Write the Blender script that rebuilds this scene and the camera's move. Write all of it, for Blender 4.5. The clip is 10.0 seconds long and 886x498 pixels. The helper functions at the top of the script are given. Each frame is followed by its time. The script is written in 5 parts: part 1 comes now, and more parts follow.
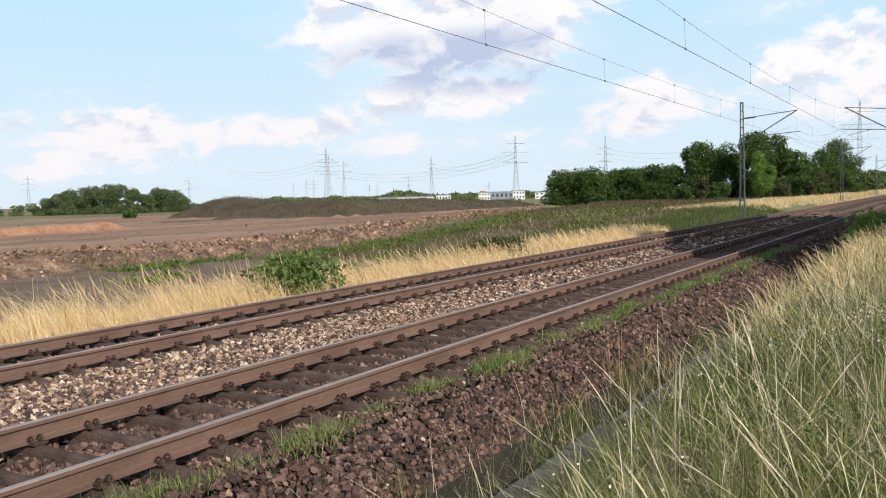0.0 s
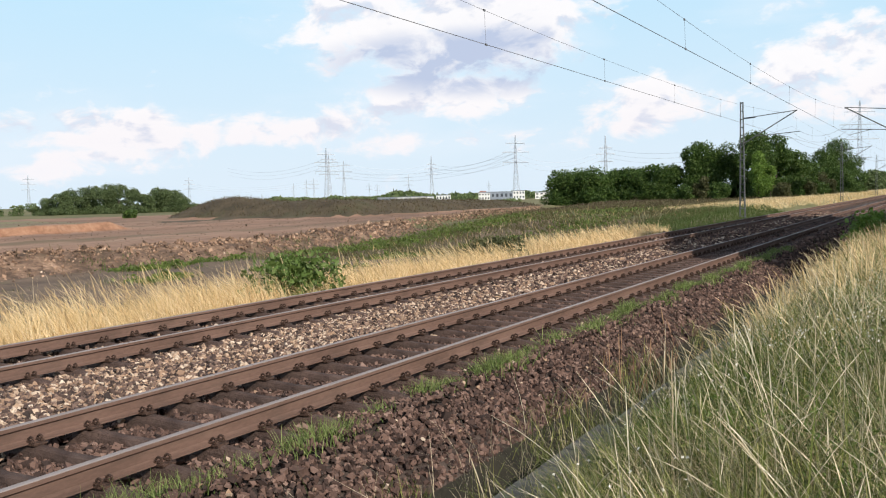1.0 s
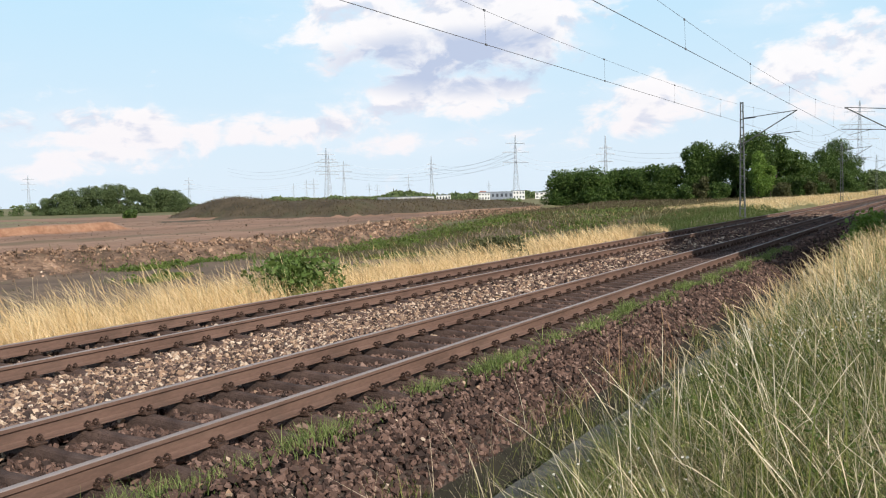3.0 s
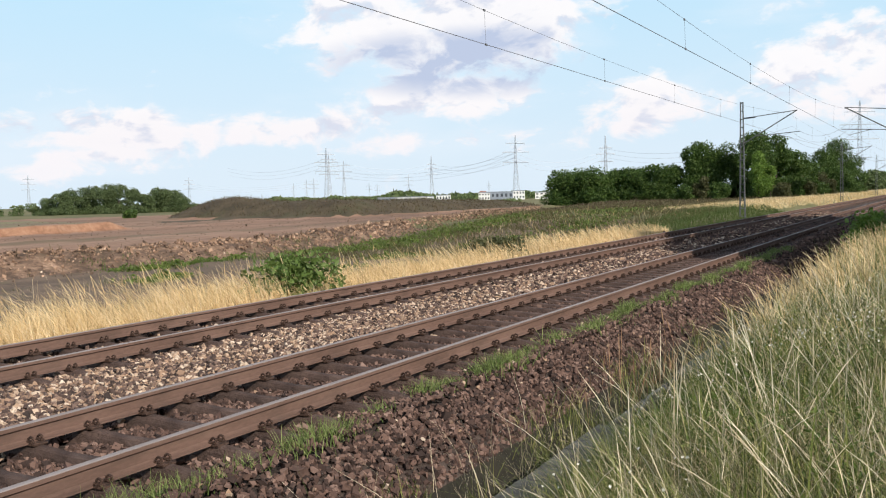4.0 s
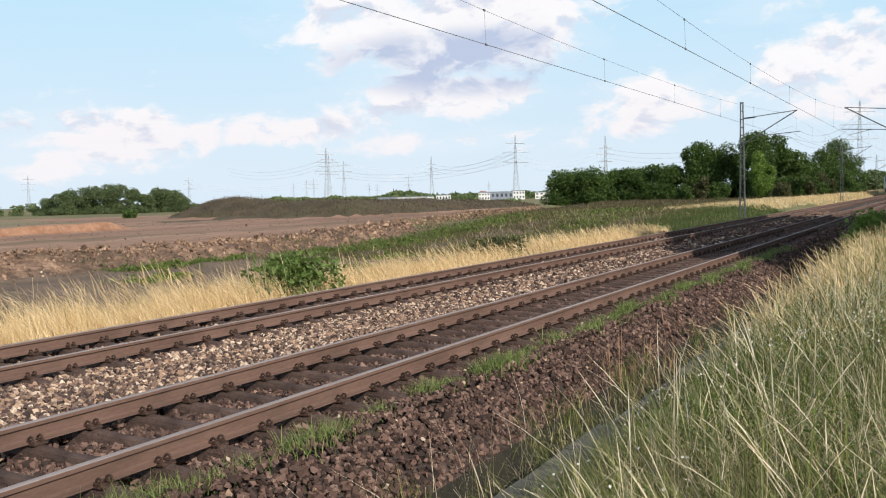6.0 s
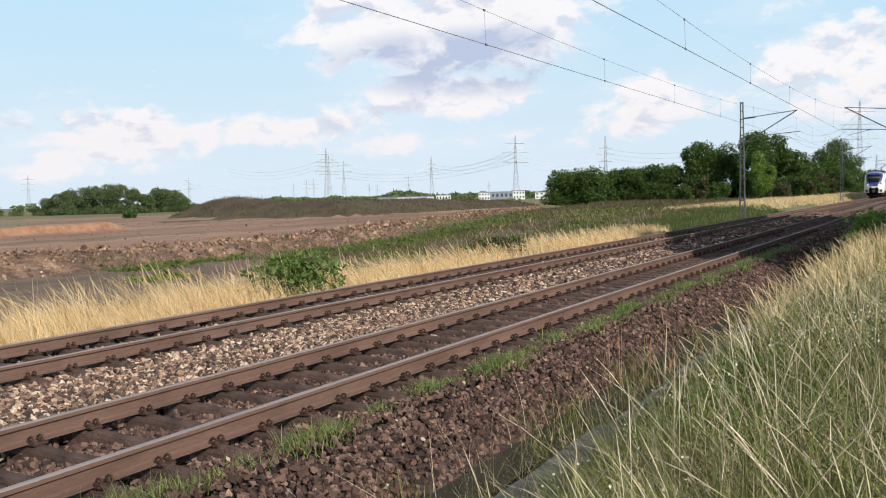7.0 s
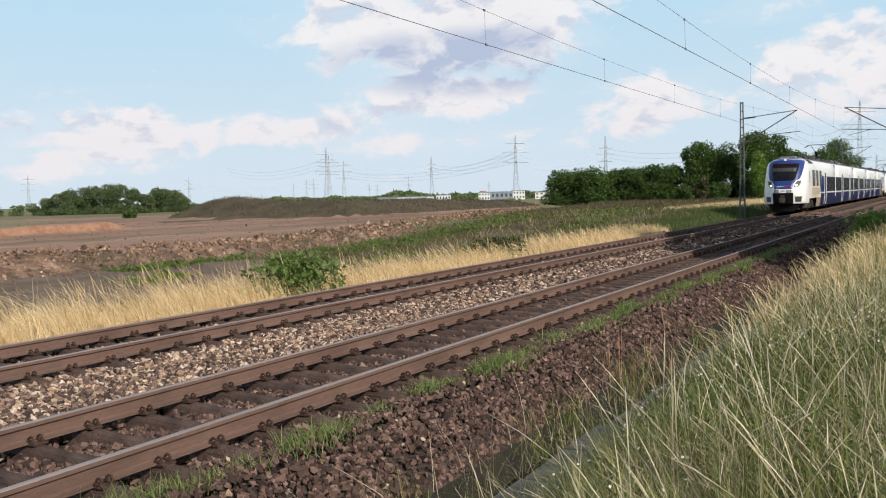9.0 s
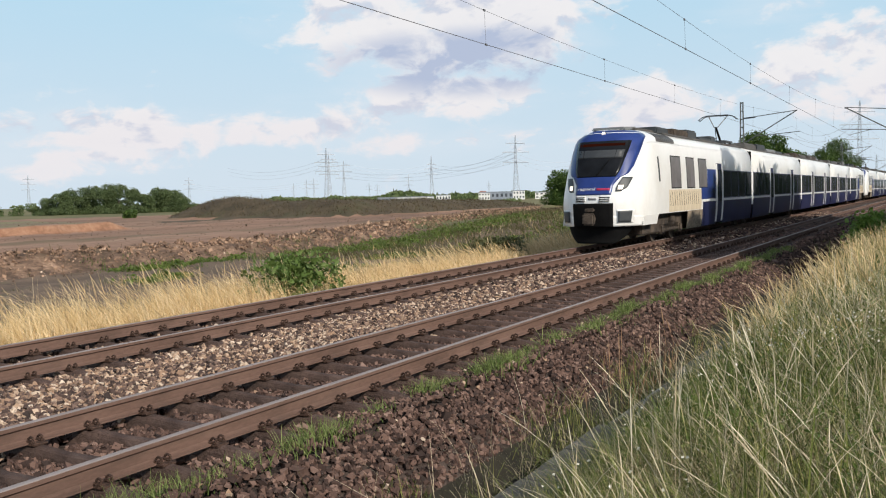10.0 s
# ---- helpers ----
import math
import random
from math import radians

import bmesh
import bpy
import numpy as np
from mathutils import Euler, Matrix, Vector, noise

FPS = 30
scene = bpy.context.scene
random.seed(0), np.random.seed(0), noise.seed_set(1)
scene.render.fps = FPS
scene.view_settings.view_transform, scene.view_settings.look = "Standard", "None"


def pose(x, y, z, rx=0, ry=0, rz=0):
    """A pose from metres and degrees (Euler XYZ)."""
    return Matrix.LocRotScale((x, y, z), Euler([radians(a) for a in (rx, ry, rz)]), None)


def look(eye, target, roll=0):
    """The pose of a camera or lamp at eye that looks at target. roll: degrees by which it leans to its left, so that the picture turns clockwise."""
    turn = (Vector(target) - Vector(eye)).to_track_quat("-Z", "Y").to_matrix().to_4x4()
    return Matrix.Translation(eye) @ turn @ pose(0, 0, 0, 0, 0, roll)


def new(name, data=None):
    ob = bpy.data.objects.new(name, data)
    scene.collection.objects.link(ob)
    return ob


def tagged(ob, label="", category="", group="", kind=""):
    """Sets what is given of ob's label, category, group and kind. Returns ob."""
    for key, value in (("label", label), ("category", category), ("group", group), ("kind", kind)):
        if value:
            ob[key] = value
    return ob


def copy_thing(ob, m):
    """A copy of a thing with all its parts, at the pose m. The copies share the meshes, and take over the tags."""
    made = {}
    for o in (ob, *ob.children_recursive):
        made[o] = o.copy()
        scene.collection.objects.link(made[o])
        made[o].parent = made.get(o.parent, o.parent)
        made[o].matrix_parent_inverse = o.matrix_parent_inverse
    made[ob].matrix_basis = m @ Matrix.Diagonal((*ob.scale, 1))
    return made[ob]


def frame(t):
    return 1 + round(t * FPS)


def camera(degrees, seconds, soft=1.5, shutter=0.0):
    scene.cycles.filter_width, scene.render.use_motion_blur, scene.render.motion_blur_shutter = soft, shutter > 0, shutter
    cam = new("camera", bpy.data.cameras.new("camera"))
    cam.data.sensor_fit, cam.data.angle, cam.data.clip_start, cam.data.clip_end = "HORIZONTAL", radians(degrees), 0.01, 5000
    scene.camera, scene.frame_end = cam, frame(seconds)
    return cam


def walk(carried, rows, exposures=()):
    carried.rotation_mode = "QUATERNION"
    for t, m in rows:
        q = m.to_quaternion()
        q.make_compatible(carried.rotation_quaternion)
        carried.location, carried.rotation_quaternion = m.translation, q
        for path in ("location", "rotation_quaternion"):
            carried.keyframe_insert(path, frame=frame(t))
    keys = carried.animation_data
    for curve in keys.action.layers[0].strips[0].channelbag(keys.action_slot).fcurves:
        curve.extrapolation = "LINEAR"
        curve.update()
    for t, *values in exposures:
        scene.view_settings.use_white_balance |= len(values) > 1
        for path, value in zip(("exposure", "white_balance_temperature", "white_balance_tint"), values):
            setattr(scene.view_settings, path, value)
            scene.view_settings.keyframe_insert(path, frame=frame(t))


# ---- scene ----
# camera stands still on the bank beside the line; x runs along the track, z = 0 at the rail heads
EYE = Vector((0.0, -6.188, 1.846))
cam = camera(51.58, 10.0, soft=1.15)
STAND = look(EYE, EYE + Vector((0.87397, 0.48268, -0.05657)), -1.495)
walk(cam, [(0.0, STAND), (10.0, STAND)], exposures=[(0.0, 0.0), (5.5, -0.02), (7.5, -0.08), (10.0, -0.20)])

# ---- light ----
SUN_AZ, SUN_EL = radians(-112), radians(33)      # from +x towards +y
sun_dir = Vector((math.cos(SUN_EL) * math.cos(SUN_AZ), math.cos(SUN_EL) * math.sin(SUN_AZ), math.sin(SUN_EL)))
lamp = bpy.data.lights.new("sun", "SUN")
lamp.energy, lamp.angle, lamp.color = 5.0, radians(0.55), (1.0, 0.925, 0.81)
sun = new("sun", lamp)
sun.matrix_world = look(sun_dir * 100, (0, 0, 0))


def far(bearing, dist, z=0.0):
    """A far place by its bearing (degrees from +x towards +y) and distance from the stand."""
    b = radians(bearing)
    return Vector((dist * math.cos(b), EYE.y + dist * math.sin(b), z))


class G:
    """Short hand for node graphs."""

    def __init__(self, tree):
        self.t = tree
        tree.nodes.clear()

    def n(self, kind, **kw):
        """A node with its inputs: i0, i1 by number, else by name."""
        node = self.t.nodes.new(kind)
        for k, v in kw.items():
            self.put(node.inputs[int(k[1:])] if k[0] == "i" and k[1:].isdigit() else node.inputs[k], v)
        return node

    def put(self, sock, v):
        if hasattr(v, "is_output"):
            self.t.links.new(v, sock)
        else:
            sock.default_value = v

    def math(self, op, a, b=0.0, c=0.0):
        m = self.n("ShaderNodeMath", i0=a, i1=b, i2=c)
        m.operation = op
        return m.outputs[0]

    def mix(self, f, a, b, blend="MIX"):
        m = self.n("ShaderNodeMix", i0=f)
        m.data_type, m.blend_type = "RGBA", blend
        for i, v in ((6, a), (7, b)):
            self.put(m.inputs[i], (*v, 1.0) if isinstance(v, tuple) and len(v) == 3 else v)
        return m.outputs[2]

    def ramp(self, f, stops):
        r = self.n("ShaderNodeValToRGB", i0=f)
        e = r.color_ramp.elements
        while len(e) < len(stops):
            e.new(0.5)
        for el, (p, c) in zip(e, stops):
            el.position, el.color = p, (*c, 1.0) if len(c) == 3 else c
        return r.outputs[0]

    def smooth(self, v, lo, hi):
        m = self.n("ShaderNodeMapRange", i0=v, i1=lo, i2=hi)
        m.interpolation_type = "SMOOTHSTEP"
        return m.outputs[0]

    def noise(self, vec, scale, detail=4.0, rough=0.55, dist=0.0):
        m = self.n("ShaderNodeTexNoise", Vector=vec, Scale=scale, Detail=detail, Roughness=rough, Distortion=dist)
        return m.outputs[0]

    def scaled(self, vec, s):
        m = self.n("ShaderNodeMapping", Vector=vec, Scale=s)
        return m.outputs[0]


# sky: clear afternoon blue, hazy low down, with cumulus
world = bpy.data.worlds.new("sky")
scene.world = world
world.use_nodes = True
g = G(world.node_tree)
sky_node = g.n("ShaderNodeTexSky")
sky_node.sky_type, sky_node.sun_disc = "NISHITA", False
sky_node.sun_elevation, sky_node.sun_rotation = SUN_EL, math.pi / 2 - SUN_AZ
sky_node.altitude, sky_node.dust_density = 50.0, 1.2
sky = sky_node.outputs[0]
ray = g.n("ShaderNodeTexCoord").outputs["Generated"]
sep = g.n("ShaderNodeSeparateXYZ", i0=ray)
el = g.math("MAXIMUM", sep.outputs[2], 0.0)
blue = g.mix(g.smooth(el, 0.02, 0.30), (0.72, 0.87, 1.0), (0.53, 0.83, 1.03))
deep = g.mix(1.0, sky, (0.10, 0.10, 0.10), "MULTIPLY")
clear = g.mix(g.smooth(el, 0.26, 0.60), g.mix(0.94, deep, blue), deep)


def bank(azim, elev, wide, high, power=1.0):
    """A soft oval of the sky, about a bearing and height in degrees."""
    b = g.math("ARCTAN2", sep.outputs[1], sep.outputs[0])
    da = g.math("DIVIDE", g.math("SUBTRACT", b, radians(azim)), radians(wide))
    de = g.math("DIVIDE", g.math("SUBTRACT", g.math("ARCSINE", sep.outputs[2]), radians(elev)), radians(high))
    r2 = g.math("ADD", g.math("MULTIPLY", da, da), g.math("MULTIPLY", de, de))
    return g.math("MULTIPLY", g.math("SUBTRACT", 1.0, g.smooth(r2, 0.0, 1.6)), power)


azim = g.math("ARCTAN2", sep.outputs[1], sep.outputs[0])
flat = g.scaled(ray, (1.0, 1.0, 1.9))
lifted = g.n("ShaderNodeMapping", Vector=ray, Location=(0.0, 0.0, 0.028), Scale=(1.0, 1.0, 1.9)).outputs[0]
puff = g.noise(flat, 17.0, 10.0, 0.56, 0.35)
above = g.noise(lifted, 17.0, 5.0, 0.50, 0.35)
fluff = g.noise(flat, 52.0, 6.0, 0.6, 0.3)
wisp = g.noise(g.scaled(ray, (1.0, 1.0, 3.4)), 4.0, 6.0, 0.6, 0.3)
# (bearing, height, half width, half height, weight) of the cumulus
CUMULUS = ((28.6, 10.6, 9.6, 4.4, 0.62), (21.5, 9.6, 4.0, 2.4, 0.25), (27.0, 6.0, 6.4, 1.2, 0.42), (33.0, 4.2, 4.0, 1.7, 0.38), (46.0, 4.3, 10.5, 1.5, 0.52), (50.0, 2.4, 9.0, 0.8, 0.30),
           (16.0, 5.3, 4.6, 2.0, 0.42), (4.5, 6.6, 5.6, 3.0, 0.60), (9.5, 10.2, 4.0, 0.8, 0.30), (14.0, 12.2, 5.0, 0.9, 0.34), (23.0, 3.4, 8.0, 1.0, 0.22), (-14.0, 9.0, 14.0, 4.0, 0.5), (68.0, 9.0, 9.0, 4.0, 0.5))
cover = 0.0
for oval in CUMULUS:
    cover = g.math("ADD", bank(*oval), cover)
cover = g.math("ADD", cover, g.math("MULTIPLY", g.smooth(g.math("ABSOLUTE", g.math("SUBTRACT", azim, radians(28.9))), 0.7, 1.1), 0.22))
field = g.math("ADD", cover, g.math("MULTIPLY", g.math("SUBTRACT", puff, 0.5), 1.7))
field = g.math("ADD", field, g.math("MULTIPLY", g.math("SUBTRACT", fluff, 0.5), 0.35))
field = g.math("ADD", field, g.math("MULTIPLY", g.math("SUBTRACT", wisp, 0.5), 0.4))
dens = g.smooth(field, 0.20, 0.54)
# the undersides are in shade: more cloud above than here
lower = g.smooth(g.math("SUBTRACT", above, puff), 0.0, 0.16)
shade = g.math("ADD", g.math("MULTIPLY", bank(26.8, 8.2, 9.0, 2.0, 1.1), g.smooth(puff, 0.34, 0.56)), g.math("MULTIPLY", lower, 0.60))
shade = g.math("MINIMUM", g.math("ADD", shade, g.math("MULTIPLY", g.smooth(field, 0.5, 1.1), 0.10)), 1.0)
cloud = g.mix(shade, g.mix(g.smooth(el, 0.06, 0.13), (1.0, 0.945, 0.96), (1.03, 0.995, 1.0)), (0.52, 0.59, 0.78))
veil = g.math("MULTIPLY", g.smooth(g.math("ADD", wisp, g.math("MULTIPLY", cover, 0.35)), 0.45, 0.80), 0.28)
clear = g.mix(veil, clear, (0.90, 0.95, 1.02))
haze = g.math("SUBTRACT", 1.0, g.smooth(el, 0.0, 0.10))
colour = g.mix(g.math("MULTIPLY", dens, 0.90), clear, cloud)
colour = g.mix(g.math("MULTIPLY", haze, 0.22), colour, (0.88, 0.92, 1.0))
out = g.n("ShaderNodeOutputWorld")
g.t.links.new(g.n("ShaderNodeBackground", Color=colour, Strength=1.0).outputs[0], out.inputs[0])


# ---- materials ----
def mat(name, stops, scale=6.0, rough=0.8, metal=0.0, bump=0.0, fine=40.0, stretch=(1, 1, 1), island=0.0, vary=0.0, spec=0.4, thin=0.0, dirt=None):
    """A mottled surface: a ramp over coarse and fine noise; island: share of the ramp set piece by piece; vary: brightness by object; thin: light let through."""
    m = bpy.data.materials.new(name)
    m.use_nodes = True
    q = G(m.node_tree)
    co = q.scaled(q.n("ShaderNodeTexCoord").outputs["Object"], stretch)
    coarse = q.noise(co, scale, 5.0, 0.6, 0.2)
    grain = q.noise(co, fine, 3.0, 0.6)
    f = q.math("ADD", q.math("MULTIPLY", coarse, 0.65), q.math("MULTIPLY", grain, 0.35))
    f = q.smooth(f, 0.30, 0.70)
    if island:
        rnd = q.n("ShaderNodeNewGeometry").outputs["Random Per Island"]
        f = q.math("ADD", q.math("MULTIPLY", f, 1.0 - island), q.math("MULTIPLY", rnd, island))
    k = len(stops) - 1
    col = q.ramp(f, [(i / k, c) for i, c in enumerate(stops)])
    if dirt:
        col = q.mix(q.math("MULTIPLY", q.smooth(q.noise(co, dirt[1], 6.0, 0.65), 0.48, 0.72), dirt[2]), col, dirt[0])
    if vary:
        r = q.n("ShaderNodeObjectInfo").outputs["Random"]
        v = q.math("ADD", 1.0 - vary, q.math("MULTIPLY", r, 2 * vary))
        col = q.mix(1.0, col, q.n("ShaderNodeCombineColor", i0=v, i1=v, i2=v).outputs[0], "MULTIPLY")
    b = q.n("ShaderNodeBsdfPrincipled", Roughness=rough, Metallic=metal)
    b.inputs["Specular IOR Level"].default_value = spec
    q.put(b.inputs["Base Color"], col)
    if bump:
        bn = q.n("ShaderNodeBump", Strength=min(bump * 1.5, 1.0), Distance=0.02, Height=f)
        q.put(b.inputs["Normal"], bn.outputs[0])
    sh = b.outputs[0]
    if thin:
        tr = q.n("ShaderNodeBsdfTranslucent", Color=col)
        sh = q.n("ShaderNodeMixShader", i0=thin, i1=sh, i2=tr.outputs[0]).outputs[0]
    q.t.links.new(sh, q.n("ShaderNodeOutputMaterial").inputs[0])
    return m


M = {}
M["rust"] = mat("rail_rust", [(0.105, 0.064, 0.050), (0.142, 0.086, 0.067), (0.172, 0.107, 0.084)], 0.8, 0.8, 0.0, 0.05, 24.0, (0.6, 2, 2), spec=0.25, dirt=((0.075, 0.050, 0.040), 2.5, 0.5))
M["head"] = mat("rail_running_band", [(0.22, 0.185, 0.175), (0.30, 0.26, 0.25)], 2.0, 0.6, 0.0, 0.0, 30.0, (0.2, 3, 3), spec=0.3)
M["sleeper"] = mat("dark_sleeper", [(0.04104, 0.0252, 0.02041), (0.07776, 0.04838, 0.03888), (0.1188, 0.07862, 0.06415)], 5.0, 0.75, 0.0, 0.4, 50.0, (1, 1, 1), vary=0.15)
M["clip"] = mat("rusty_iron", [(0.035, 0.02, 0.015), (0.09, 0.05, 0.035)], 20.0, 0.8, 0.0, 0.4)
M["stone_dark"] = mat("rusty_ballast", [(0.0172, 0.01113, 0.0099), (0.04945, 0.02935, 0.02376), (0.09142, 0.05364, 0.04257), (0.1452, 0.08703, 0.06831), (0.2795, 0.1872, 0.1535)], 1.5, 0.9, 0.0, 0.3, 60.0, island=0.82)
M["stone_light"] = mat("mixed_ballast", [(0.026, 0.018, 0.016), (0.080, 0.052, 0.044), (0.17, 0.112, 0.090), (0.36, 0.235, 0.155), (0.68, 0.56, 0.45)], 1.2, 0.9, 0.0, 0.3, 60.0, island=0.9)
M["bed"] = mat("ballast_bed", [(0.02, 0.014, 0.012), (0.05, 0.035, 0.029), (0.11, 0.08, 0.068)], 7.0, 0.95, 0.0, 1.0, 26.0)
M["soil"] = mat("verge_soil", [(0.0918, 0.062, 0.04416), (0.1404, 0.098, 0.06992), (0.1944, 0.138, 0.09936)], 0.5, 0.95, 0.0, 0.6, 7.0, dirt=((0.075, 0.085, 0.035), 0.35, 0.5))
M["dirt"] = mat("dug_earth", [(0.145, 0.086, 0.057), (0.22, 0.128, 0.084), (0.29, 0.172, 0.116), (0.36, 0.235, 0.168)], 0.05, 0.95, 0.0, 0.5, 0.6, (0.22, 1.8, 1.0), dirt=((0.115, 0.096, 0.05), 0.045, 0.85))
M["berm"] = mat("spoil_heap", [(0.055, 0.037, 0.027), (0.115, 0.074, 0.052), (0.20, 0.127, 0.086), (0.35, 0.235, 0.165)], 0.9, 0.95, 0.0, 1.0, 5.0, dirt=((0.07, 0.056, 0.032), 0.35, 0.7))
M["clod"] = mat("loose_clods", [(0.066, 0.0432, 0.0324), (0.15, 0.096, 0.0672), (0.288, 0.18, 0.12), (0.504, 0.348, 0.246)], 2.0, 0.95, 0.0, 0.4, 12.0, island=0.8)
M["clay"] = mat("cut_clay_face", [(0.195, 0.0975, 0.05616), (0.2964, 0.156, 0.09516), (0.3744, 0.2184, 0.1404)], 0.5, 0.95, 0.0, 0.8, 3.0, (1, 1, 0.4))
M["plateau"] = mat("weedy_plateau", [(0.13, 0.095, 0.062), (0.19, 0.148, 0.090), (0.20, 0.185, 0.090), (0.16, 0.17, 0.075)], 0.03, 0.95, 0.0, 0.3, 0.5, (0.3, 1.2, 1))
M["mound"] = mat("overgrown_mound", [(0.04, 0.03, 0.02), (0.075, 0.058, 0.035), (0.11, 0.082, 0.05)], 0.25, 0.95, 0.0, 1.0, 2.0, dirt=((0.055, 0.062, 0.025), 0.12, 0.8))
M["farland"] = mat("far_fields", [(0.09, 0.10, 0.04), (0.15, 0.14, 0.06), (0.20, 0.17, 0.08)], 0.01, 0.95, 0.0, 0.0, 0.1)
M["galv"] = mat("galvanised_steel", [(0.09, 0.095, 0.095), (0.16, 0.165, 0.165)], 4.0, 0.6, 0.3, 0.1)
M["wire"] = mat("weathered_wire", [(0.13, 0.13, 0.14), (0.19, 0.19, 0.20)], 4.0, 0.5, 0.4)
# pylons and conductors: distance haze is mixed into this pale blue-grey
M["pylon"] = mat("hazy_pylon_steel", [(0.391, 0.437, 0.506), (0.483, 0.529, 0.598)], 0.2, 0.8, 0.0)
M["concrete"] = mat("weathered_concrete", [(0.0425, 0.0415, 0.0376), (0.0935, 0.0913, 0.084), (0.17, 0.166, 0.152)], 3.0, 0.9, 0.0, 0.4, 40.0, dirt=((0.018, 0.018, 0.011), 0.9, 0.95))
M["bark"] = mat("bark", [(0.05, 0.04, 0.03), (0.12, 0.095, 0.07)], 3.0, 0.9, 0.0, 0.8, 20.0, (1, 1, 0.25))


def leafmat(name, stops, rough=0.55, thin=0.25):
    return mat(name, stops, 0.5, rough, 0.0, 0.0, 3.0, island=0.6, thin=thin, spec=0.3)


M["leaf"] = leafmat("tree_leaves", [(0.0216, 0.0459, 0.00945), (0.0459, 0.0891, 0.0189), (0.081, 0.135, 0.02835), (0.135, 0.189, 0.04725)])
M["leaf_bright"] = leafmat("broad_bush_leaves", [(0.06, 0.10, 0.022), (0.11, 0.17, 0.04), (0.20, 0.26, 0.08)])
M["leaf_dull"] = leafmat("dusty_leaves", [(0.045, 0.055, 0.02), (0.085, 0.09, 0.035), (0.14, 0.13, 0.06)])
# lightened green, with the haze of distance put into the colour
M["leaf_far"] = leafmat("hazy_far_leaves", [(0.075, 0.11, 0.048), (0.125, 0.17, 0.065), (0.175, 0.215, 0.09)])
M["straw"] = mat("dry_grass", [(0.4536, 0.3132, 0.1404), (0.6912, 0.4968, 0.2484), (0.864, 0.6804, 0.3996), (0.9936, 0.864, 0.6264)], 0.4, 0.7, 0.0, 0.0, 4.0, island=0.7, thin=0.3)
M["grass"] = mat("bank_grass", [(0.027, 0.04562, 0.005653), (0.063, 0.09314, 0.01292), (0.1125, 0.1426, 0.02584), (0.216, 0.2233, 0.06056), (0.468, 0.4277, 0.1938)], 0.5, 0.6, 0.0, 0.0, 4.0, island=0.8, thin=0.09)
M["thatch"] = mat("dead_grass", [(0.1445, 0.1062, 0.0527), (0.2805, 0.221, 0.119), (0.442, 0.3655, 0.221), (0.595, 0.5185, 0.357)], 0.7, 0.7, 0.0, 0.0, 6.0, island=0.75, thin=0.1)
M["green"] = mat("fresh_grass", [(0.0825, 0.1313, 0.0308), (0.165, 0.2258, 0.0605), (0.33, 0.357, 0.143)], 0.5, 0.6, 0.0, 0.0, 4.0, island=0.7, thin=0.3)
M["stalk"] = mat("bleached_stalks", [(0.425, 0.334, 0.2125), (0.6477, 0.5566, 0.3947), (0.8298, 0.759, 0.6072)], 1.0, 0.7, 0.0, 0.0, 6.0, island=0.8, thin=0.15)
M["leaf_wood"] = leafmat("wood_edge_leaves", [(0.0585, 0.0858, 0.039), (0.0975, 0.1365, 0.0546), (0.156, 0.195, 0.078)])
M["leaf_weed"] = leafmat("leafy_weeds", thin=0.12, stops=[(0.05225, 0.0836, 0.0162), (0.095, 0.1408, 0.027), (0.152, 0.1936, 0.045)])
M["weed"] = mat("low_weeds", [(0.0351, 0.0585, 0.01248), (0.0585, 0.0975, 0.01872), (0.0897, 0.1287, 0.0312), (0.1326, 0.1404, 0.0546)], 0.25, 0.7, 0.0, 0.0, 2.0, island=0.5, thin=0.25)
M["scrub"] = mat("brown_scrub", [(0.04, 0.030, 0.018), (0.075, 0.058, 0.032), (0.115, 0.088, 0.05), (0.08, 0.088, 0.035)], 0.1, 0.8, 0.0, 0.0, 1.0, island=0.6, thin=0.2)
M["verge"] = mat("rough_verge", [(0.0576, 0.0648, 0.02304), (0.0936, 0.09, 0.036), (0.1368, 0.1116, 0.054), (0.1728, 0.1368, 0.072)], 0.12, 0.8, 0.0, 0.0, 1.5, island=0.45, thin=0.25)
# near-black: the shade in the ditch and under the grass is in the colour
M["shaded_soil"] = mat("shade_dark_soil", [(0.012, 0.011, 0.007), (0.030, 0.026, 0.016)], 2.0, 0.85, 0.0, 0.6, 20.0)
M["petal"] = mat("white_petals", [(0.72, 0.70, 0.62), (0.84, 0.82, 0.74)], 9.0, 0.6, thin=0.3)
M["dock"] = mat("dry_dock_stems", [(0.16, 0.085, 0.045), (0.28, 0.165, 0.095), (0.38, 0.25, 0.15)], 3.0, 0.8, 0.0, 0.0, 20.0, island=0.7)

M["white"] = mat("white_train_paint", [(0.74, 0.74, 0.73), (0.82, 0.82, 0.81)], 0.5, 0.28, 0.0, 0.0, 6.0, (0.5, 1, 0.5), spec=0.5, dirt=((0.60, 0.56, 0.50), 0.6, 0.35))
M["blue"] = mat("blue_train_paint", [(0.01615, 0.03825, 0.1728), (0.0266, 0.0527, 0.216)], 0.6, 0.3, 0.0, 0.0, 8.0, spec=0.4)
M["navy"] = mat("dusty_navy_paint", [(0.0102, 0.0135, 0.0527), (0.0187, 0.024, 0.0806)], 0.6, 0.4, 0.0, 0.0, 8.0, spec=0.3, dirt=((0.05, 0.043, 0.038), 0.7, 0.2))
M["glass"] = mat("tinted_glass", [(0.007, 0.008, 0.010), (0.018, 0.020, 0.024)], 0.6, 0.12, 0.0, 0.0, 3.0, spec=0.10)
